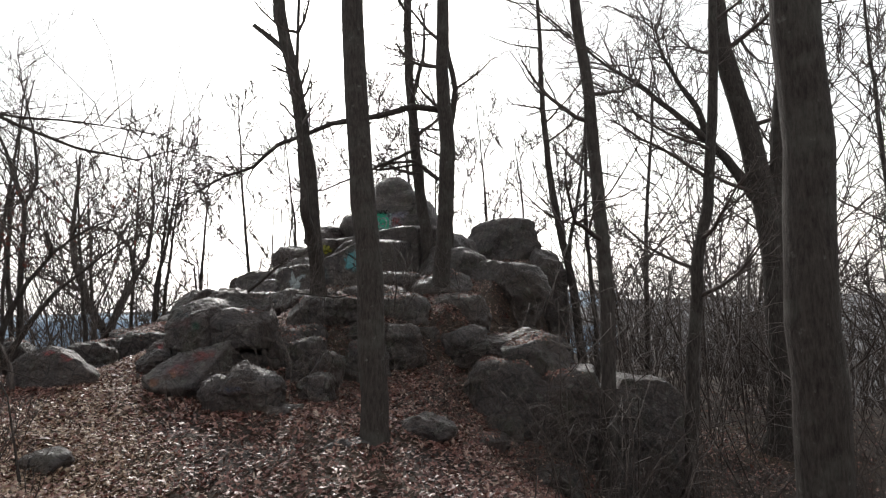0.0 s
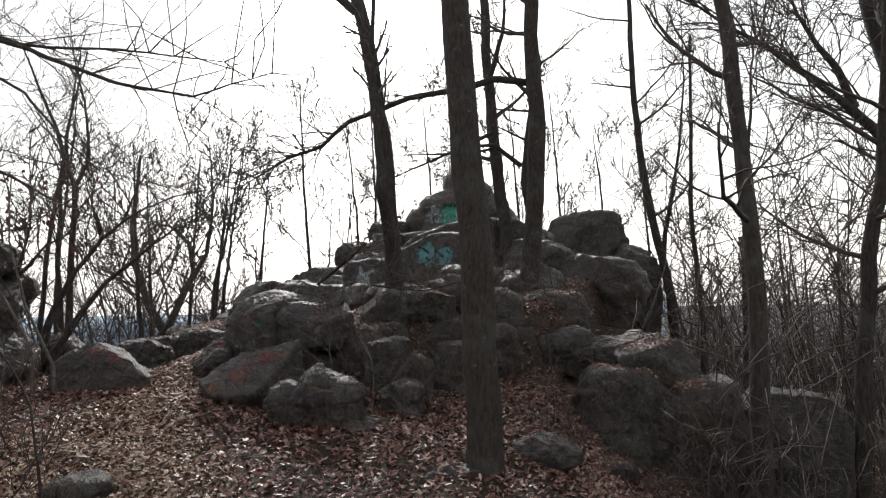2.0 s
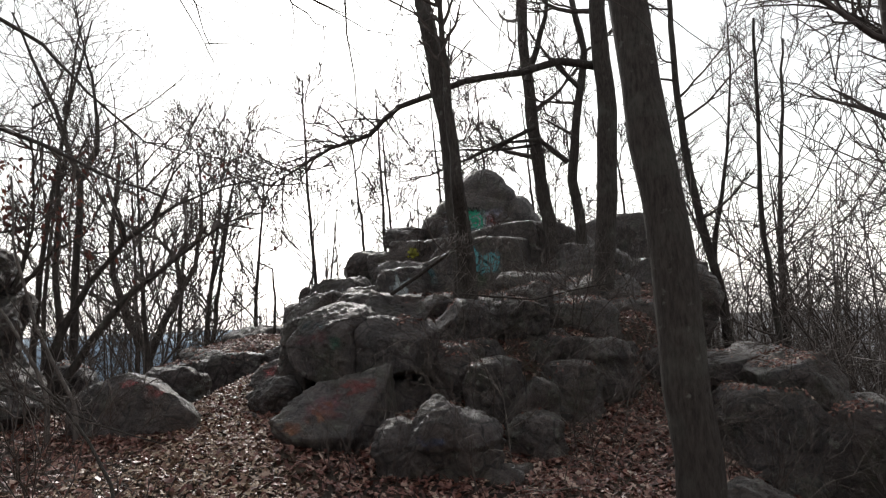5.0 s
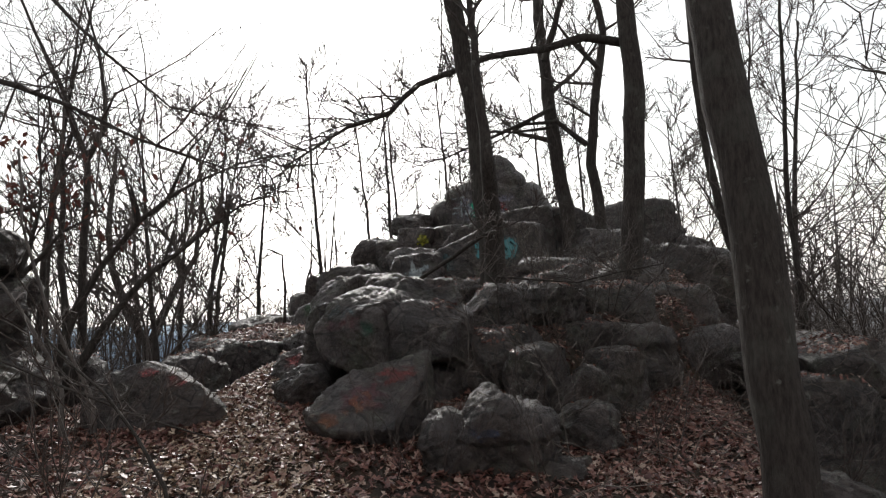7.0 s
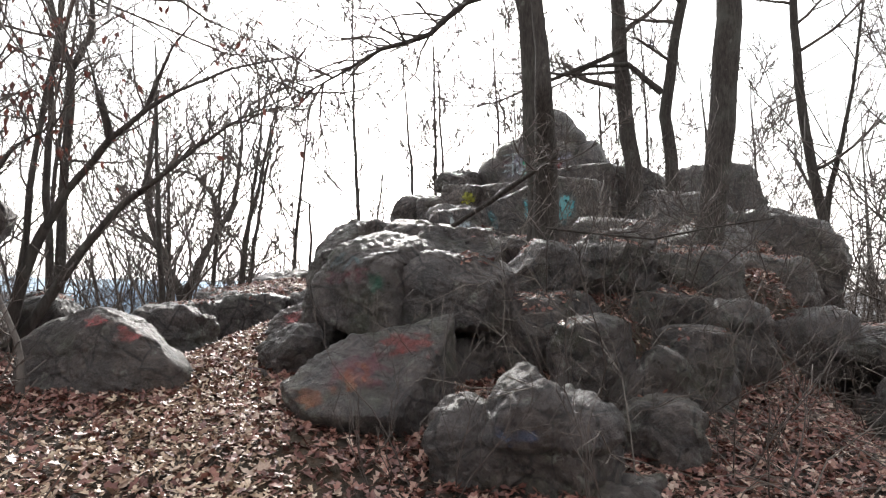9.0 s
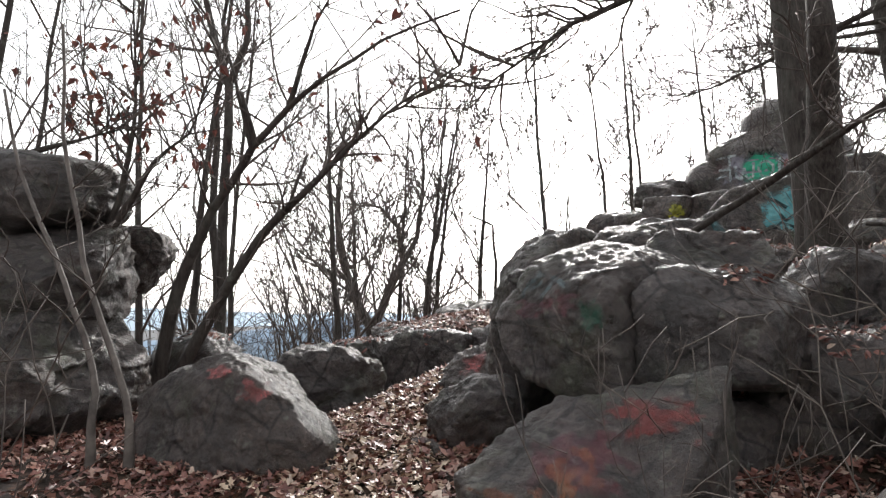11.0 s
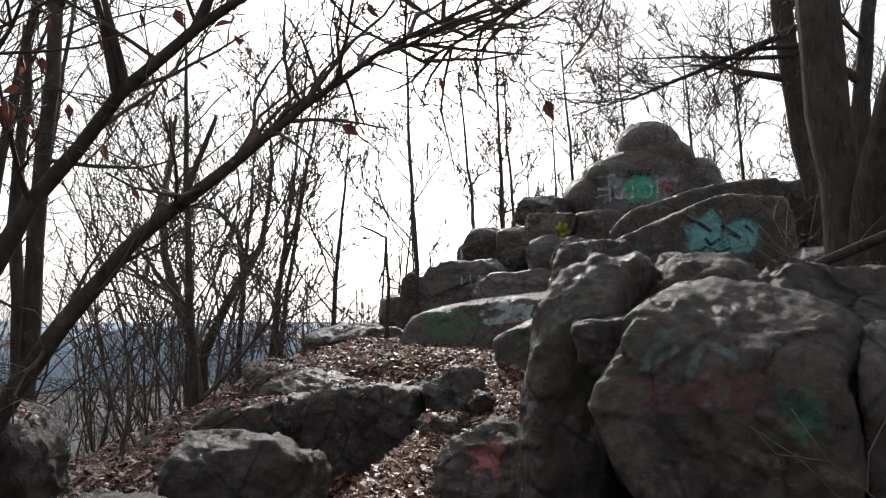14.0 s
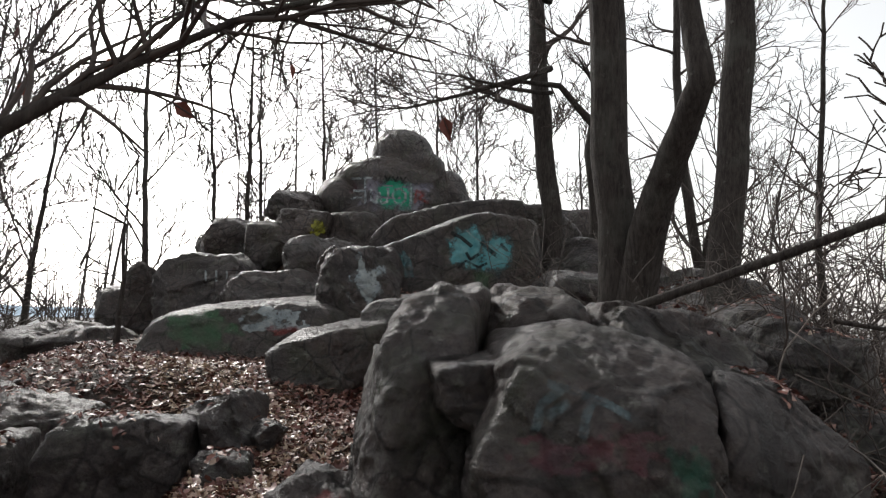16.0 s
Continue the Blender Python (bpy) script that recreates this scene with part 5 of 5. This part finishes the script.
tree("bramble", (-3.85, 9.6, ground_z(-3.85, 9.6)), [(-3.85, 9.6, ground_z(-3.85, 9.6)), (-3.6, 9.55, 1.75), (-3.18, 9.5, 1.91), (-2.32, 9.5, 1.6), (-1.95, 9.5, 1.5)], 0.012, 0.004, 351, "arching bare bramble over the leafy bank", crown=6, crown_from=0.3, reach=0.5, sides=6, dense=0.5, least=0.002)
tree("sapling", (-1.75, 9.0, ground_z(-1.75, 9.0)), [(-1.75, 9.0, ground_z(-1.75, 9.0)), (-1.89, 9.0, 1.4), (-2.18, 9.0, 1.8), (-2.45, 9.0, 2.05)], 0.011, 0.004, 352, "thin bare sapling at the path's edge", crown=5, crown_from=0.3, reach=0.5, sides=6, dense=0.5, least=0.002)
for k, (x, y, h) in enumerate([(-1.35, 8.6, 0.75), (-1.25, 11.55, 1.1), (-0.3, 11.3, 1.0), (0.35, 12.4, 1.3), (-1.55, 11.5, 0.9)]):
    shrub("sprig", (x, y, ground_z(x, y)), 3, h, 0.5, 360 + k, "thin bare sprig rising from the leaves", 0.006, 0.5, (0, 0), 2, "thin sprigs in the leaves", least=0.002)

# a thicket on the valley rim and the woods beyond, from a few grown models
rng = random.Random(77)
WOODS = "thicket on the valley rim"
models = []
for k in range(3):
    x, y = -10.5 - 2.5 * k, 21.5 + 1.4 * k
    models.append(shrub("thicket_bush", (x, y, ground_z(x, y) - 0.05), 5, 7.6 - 0.4 * k, 0.42, 400 + k, "tall bare thicket of thin stems", 0.04, 0.85, (0, 0), 3, WOODS, least=0.0085))
for k in range(11):
    x = rng.uniform(-25, -11.5)
    y = rng.uniform(20, 36)
    c = copy_thing(models[k % 3], Matrix.Identity(4))
    c.matrix_basis = pose(x, y, ground_z(x, y) - 0.05, 0, 0, rng.uniform(0, 360)) @ Matrix.Scale(rng.uniform(0.6, 1.0) * (0.65 if y < 20 else 1), 4)

FOREST = "bare woodland trees on the far slope"
wood = []
for k in range(4):
    x, y = 9 + 3.2 * k, 19 + 2.5 * k
    z = ground_z(x, y)
    wood.append(tree("woodland_tree", (x, y, z), [(x, y, z), (x + 0.2, y, z + 4), (x - 0.1 * k, y + 0.2, z + 11 + k)], 0.12, 0.03, 420 + k, "slender bare woodland tree", crown=11, crown_from=0.15, reach=3.4, sides=6, group=FOREST, dense=0.8, bark=BARK_SMOOTH, top=3, least=0.014, climb=(0.5, 1.5), rise=0.4))
for k in range(25):
    x = rng.uniform(5.2, 36)
    y = rng.uniform(17, 52) if x > 7 else rng.uniform(27, 50)
    c = copy_thing(wood[k % 4], Matrix.Identity(4))
    c.matrix_basis = pose(x, y, ground_z(x, y) - 0.1, rng.gauss(0, 3), rng.gauss(0, 3), rng.uniform(0, 360)) @ Matrix.Scale(rng.uniform(0.6, 1.15), 4)
for k in range(14):
    x, y = rng.uniform(-34, -13), rng.uniform(32, 52)
    c = copy_thing(wood[k % 4], Matrix.Identity(4))
    c.matrix_basis = pose(x, y, ground_z(x, y) - 0.1, 0, 0, rng.uniform(0, 360)) @ Matrix.Scale(rng.uniform(0.5, 0.75), 4)
for k in range(8):
    a = rng.uniform(-2.9, -0.25)
    x, y = 1 + 22 * math.cos(a) * rng.uniform(0.7, 1.2), -1 + 16 * math.sin(a) * rng.uniform(0.7, 1.2)
    c = copy_thing(wood[k % 4], Matrix.Identity(4))
    c.matrix_basis = pose(x, y, ground_z(x, y) - 0.1, 0, 0, rng.uniform(0, 360))


def far_woods(count, seed, turn=(-0.55, 2.0), away=(34, 95)):
    """A belt of bare trees down the slope, too many to count."""
    r = random.Random(seed)
    out = Tubes()
    for _ in range(count):
        a, d = r.uniform(*turn), r.uniform(*away)
        x, y = -1 + d * math.sin(a), 14 + d * math.cos(a)
        z = ground_z(x, y)
        top = r.uniform(9, 17) * (1 + d / 160)
        out.add([Vector((x, y, z)), Vector((x + r.gauss(0, 0.3), y, z + top * 0.5)), Vector((x + r.gauss(0, 0.6), y, z + top))], [0.17, 0.10, 0.025], 4)
        for _ in range(12):
            t = r.uniform(0.15, 0.95)
            l = top * 0.33 * (1.15 - t)
            p = Vector((x, y, z + top * t))
            e = p + Vector((r.gauss(0, 0.6), r.gauss(0, 0.6), r.uniform(0.3, 1.1))) * l
            m = p.lerp(e, 0.55) + Vector((r.gauss(0, 0.1), 0, -0.08 * l))
            out.add([p, m, e], [0.05, 0.035, 0.018], 3)
            for _ in range(3):
                q = p.lerp(e, r.uniform(0.3, 1))
                out.add([q, q + Vector((r.gauss(0, 0.5), r.gauss(0, 0.5), r.uniform(-0.1, 0.9))) * l * 0.5], [0.028, 0.016], 3)
    ob = out.made("far_woods", BARK_SMOOTH, None)
    tagged(ob, "distant belt of bare grey-brown trees", "woods", kind="stuff")


far_woods(460, 9)
# Unseen belt behind the walk's start, added to cut skylight on the rock faces.
far_woods(180, 10, (2.1, 4.6), (24, 55))


def undergrowth(name, count, box, seed, lo, hi, label):
    """A tangle of thin bare stems, too many to count."""
    r = random.Random(seed)
    out = Tubes()
    for _ in range(count):
        x, y = r.uniform(box[0], box[1]), r.uniform(box[2], box[3])
        p = Vector((x, y, ground_z(x, y) - 0.05))
        h = r.uniform(lo, hi)
        d = Vector((r.gauss(0, 0.28), r.gauss(0, 0.28), 1)).normalized()
        m = p + d * h * 0.5 + Vector((r.gauss(0, 0.06), 0, 0)) * h
        e = p + d * h + Vector((r.gauss(0, 0.18), r.gauss(0, 0.18), 0)) * h
        w = 0.004 + 0.004 * h
        out.add([p, m, e], [w, w * 0.7, w * 0.35], 3)
        for _ in range(7):
            t = r.uniform(0.3, 1)
            q = p.lerp(m, t * 2) if t < 0.5 else m.lerp(e, t * 2 - 1)
            k = q + Vector((r.gauss(0, 0.5), r.gauss(0, 0.5), r.uniform(-0.1, 0.9))) * h * 0.35
            out.add([q, q.lerp(k, 0.5) + Vector((r.gauss(0, 0.03), r.gauss(0, 0.03), 0.02)) * h, k], [w * 0.5, w * 0.42, w * 0.3], 3)
    tagged(out.made(name, TWIG, None), label, "undergrowth", kind="stuff")


undergrowth("undergrowth", 60, (-1.2, 2.2, 13.4, 19), 16, 0.4, 1.5, "bare twigs sprouting among the rocks")
undergrowth("undergrowth", 120, (3.2, 8.5, 10.0, 15.5), 14, 0.4, 1.6, "low tangle of bare brush below the cliff")
undergrowth("undergrowth", 620, (3.4, 17, 11.8, 32), 12, 1.0, 3.6, "tangle of bare saplings and brush down the slope")
undergrowth("undergrowth", 900, (5, 34, 18, 48), 15, 2.5, 8.0, "dense bare saplings of the wood below the crag")
undergrowth("undergrowth", 170, (-15, -6.6, 9, 24), 13, 0.8, 2.8, "tangle of bare brush on the valley side")

# the fallen branch on the big boulder
log = tree("fallen_branch", (-1.95, 14.2, 2.3), [(-1.95, 14.18, 2.27), (-1.4, 13.82, 2.54), (-0.96, 13.51, 2.77), (-0.75, 13.36, 2.88)], 0.026, 0.018, 271, "fallen grey branch leaning on the rocks", crown=4, crown_from=0.55, reach=0.8, sides=8, dense=0.8, flare=1.0)
log2 = tree("fallen_branch", (-0.9, 13.9, 2.3), [(-0.88, 13.9, 2.3), (0.0, 13.7, 2.2), (0.9, 13.5, 2.35)], 0.012, 0.006, 272, "thin pale fallen twig over the rocks", crown=5, crown_from=0.2, reach=0.6, sides=6, dense=0.6, flare=1.0)


# ---------------------------------------------------------------- leaf litter
def litter(name, count, box, seed, size, label, keep=None, material=None):
    """Curled dry leaves strewn over the ground."""
    r = np.random.RandomState(seed)
    x = r.uniform(box[0], box[1], count)
    y = r.uniform(box[2], box[3], count)
    if keep:
        ok = np.array([keep(a, b) > c for a, b, c in zip(x, y, r.uniform(0, 1, count))])
        x, y = x[ok], y[ok]
    n = len(x)
    z = np.array([ground_z(a, b) for a, b in zip(x, y)]) + r.uniform(0.004, 0.035, n)
    shape = np.array([(-0.55, 0, 0), (-0.3, 0.2, 0.06), (-0.1, 0.13, 0.03), (0.12, 0.3, 0.09), (0.25, 0.14, 0.03), (0.6, 0.02, 0.05), (0.25, -0.15, 0.03), (0.1, -0.3, 0.09), (-0.1, -0.12, 0.03), (-0.3, -0.22, 0.06)])
    s = size * r.uniform(0.6, 1.3, n)
    a, t, u = r.uniform(0, 6.283, n), r.normal(0, 0.42, n), r.normal(0, 0.42, n)
    curl = r.uniform(0.4, 3.2, n)
    p = shape[None] * s[:, None, None] * r.uniform(0.75, 1.25, (n, 10, 1))
    p = np.stack([p[..., 0], p[..., 1] * r.uniform(0.7, 1.2, n)[:, None], p[..., 2] * curl[:, None]], -1)
    ct, st, cu, su, ca, sa = (f(v)[:, None] for v, f in ((t, np.cos), (t, np.sin), (u, np.cos), (u, np.sin), (a, np.cos), (a, np.sin)))
    X, Y, Z = p[..., 0], p[..., 1], p[..., 2]
    Y, Z = Y * ct - Z * st, Y * st + Z * ct
    X, Z = X * cu + Z * su, -X * su + Z * cu
    X, Y = X * ca - Y * sa, X * sa + Y * ca
    verts = np.stack([X + x[:, None], Y + y[:, None], Z + z[:, None]], -1).reshape(-1, 3)
    tri = np.array([(0, 1, 9), (1, 2, 9), (2, 8, 9), (2, 3, 8), (3, 4, 8), (4, 7, 8), (4, 6, 7), (4, 5, 6)])
    faces = (tri[None] + np.arange(n)[:, None, None] * 10).reshape(-1, 3)
    me = bpy.data.meshes.new(name)
    me.vertices.add(len(verts)), me.loops.add(faces.size), me.polygons.add(len(faces))
    me.vertices.foreach_set("co", verts.ravel())
    me.loops.foreach_set("vertex_index", faces.ravel())
    me.polygons.foreach_set("loop_start", np.arange(0, faces.size, 3))
    me.update(calc_edges=True)
    me.validate()
    ob = mesh_part(name, me, material or LITTER, None)
    tagged(ob, label, "leaves", kind="stuff")


def strewn(x, y):
    """Leaves lie thick near the path and thin out in drifts away from it."""
    far = math.hypot((x + 0.8) / 5.5, (y - 9.5) / 7.5)
    return 1.25 - 0.9 * smooth(0.55, 1.5, far) + 0.35 * noise.noise((x * 0.8, y * 0.8, 2.2))


litter("leaf_litter", 150000, (-9.0, 8.0, -1.0, 19.5), 1, 0.068, "curled brown fallen leaves covering the woodland floor", strewn)
litter("leaf_litter", 24000, (-6.5, 3.0, 11.5, 19.0), 2, 0.07, "curled brown fallen leaves along the path and gully", strewn)
litter("leaf_litter", 16000, (-14.0, 13.0, -6.0, 26.0), 3, 0.1, "fallen leaves scattered over the slopes")


def path_share(x, y):
    """How trodden the ground is at a place: 1 in the middle of the footpath."""
    mid = lerp(y, [(3, 2.2), (6, -0.6), (9, -1.7), (11.5, -2.9), (13, -3.55), (15, -3.7), (16, -4.0), (18, -5.0)])
    return max(0.0, 1 - (abs(x - mid) / lerp(y, [(9.5, 1.9), (12, 0.6)])) ** 2)


litter("trodden_leaves", 210000, (-6.2, 4.0, -1.0, 18.0), 4, 0.054, "pale dry leaves trodden along the footpath", path_share, TAN)


def ledge_leaves(count, box, seed, size, label):
    """Dry leaves caught on the ledges and in the joints of the rocks."""
    r = random.Random(seed)
    hosts = [ob for ob in bpy.context.scene.objects if ob.name in SKINS]
    v, f = [], []
    for _ in range(count):
        x, y = r.uniform(box[0], box[1]), r.uniform(box[2], box[3])
        if noise.noise((x * 1.7, y * 1.7, 5.5)) + r.gauss(0, 0.12) < 0.02:
            continue
        best = None
        for ob in hosts:
            hit = cast(ob, (x, y, 9), (0, 0, -1))
            if hit and (best is None or hit[0].z + ob.location.z > best[0].z):
                best = (hit[0] + ob.location, hit[1])
        if best is None or best[1].z < 0.72 or best[0].z > 3.3:
            continue
        p, nrm = best
        m = nrm.to_track_quat("Z", "Y").to_matrix() @ Euler((r.gauss(0, 0.3), r.gauss(0, 0.3), r.uniform(0, 6.3))).to_matrix()
        k = size * r.uniform(0.6, 1.3)
        base = len(v)
        for a, b, c in ((-0.5, 0, 0.1), (-0.2, 0.26, 0.2), (0.2, 0.24, 0.22), (0.55, 0, 0.1), (0.2, -0.24, 0.24), (-0.2, -0.26, 0.18)):
            v.append(p + nrm * 0.01 + m @ Vector((a * k, b * k * r.uniform(0.7, 1.2), c * k)))
        f.append(tuple(range(base, base + 6)))
    tagged(mesh_part("ledge_leaves", poly_mesh("ledge_leaves", v, f, False), LITTER, None), label, "leaves", kind="stuff")


ledge_leaves(22000, (-1.6, 4.2, 12.8, 19.0), 21, 0.05, "dry brown leaves caught on the rock ledges")

ledge_leaves(6000, (-6.4, -3.7, 13.4, 17.0), 22, 0.05, "dry brown leaves lying on the low rocks beside the path")


def twig_tangle(count, box, seed, label):
    """Dry twigs fallen over the rocks, lying and leaning every way, with sunlight in their colour."""
    r = random.Random(seed)
    hosts = [ob for ob in bpy.context.scene.objects if ob.name in SKINS]
    out = Tubes()
    for _ in range(count):
        x, y = r.uniform(box[0], box[1]), r.uniform(box[2], box[3])
        z = ground_z(x, y)
        for ob in hosts:
            hit = cast(ob, (x, y, 4), (0, 0, -1))
            if hit:
                z = max(z, hit[0].z + ob.location.z)
        p = Vector((x, y, z - 0.02))
        h = r.uniform(0.35, 1.3)
        d = Vector((r.gauss(0, 1), r.gauss(0, 1) - 0.4, r.uniform(0.05, 0.9))).normalized()
        pts = [p]
        for i in range(4):
            d = (d + Vector((r.gauss(0, 0.22), r.gauss(0, 0.22), r.gauss(-0.06, 0.18)))).normalized()
            pts.append(pts[-1] + d * h / 4)
        w = 0.0025 + 0.003 * h
        out.add(pts, [w, w * 0.85, w * 0.7, w * 0.55, w * 0.35], 4)
        for i in (1, 2, 2, 3):
            q = pts[i]
            e = q + (d + Vector((r.gauss(0, 0.7), r.gauss(0, 0.7), r.gauss(0.1, 0.5)))).normalized() * h * r.uniform(0.2, 0.5)
            m = q.lerp(e, 0.5) + Vector((r.gauss(0, 0.03), r.gauss(0, 0.03), r.gauss(0, 0.03)))
            out.add([q, m, e], [w * 0.6, w * 0.45, w * 0.3], 3)
    tagged(out.made("twig_tangle", SUNLIT_TWIG, None), label, "twigs", kind="stuff")


twig_tangle(300, (-1.5, 3.4, 12.0, 17.0), 31, "dry twigs coloured pale as if sunlit, fallen over the dark rocks")
twig_tangle(14, (-0.6, 1.6, 9.5, 12.0), 32, "dry twigs in the fallen leaves, coloured pale as if sunlit")
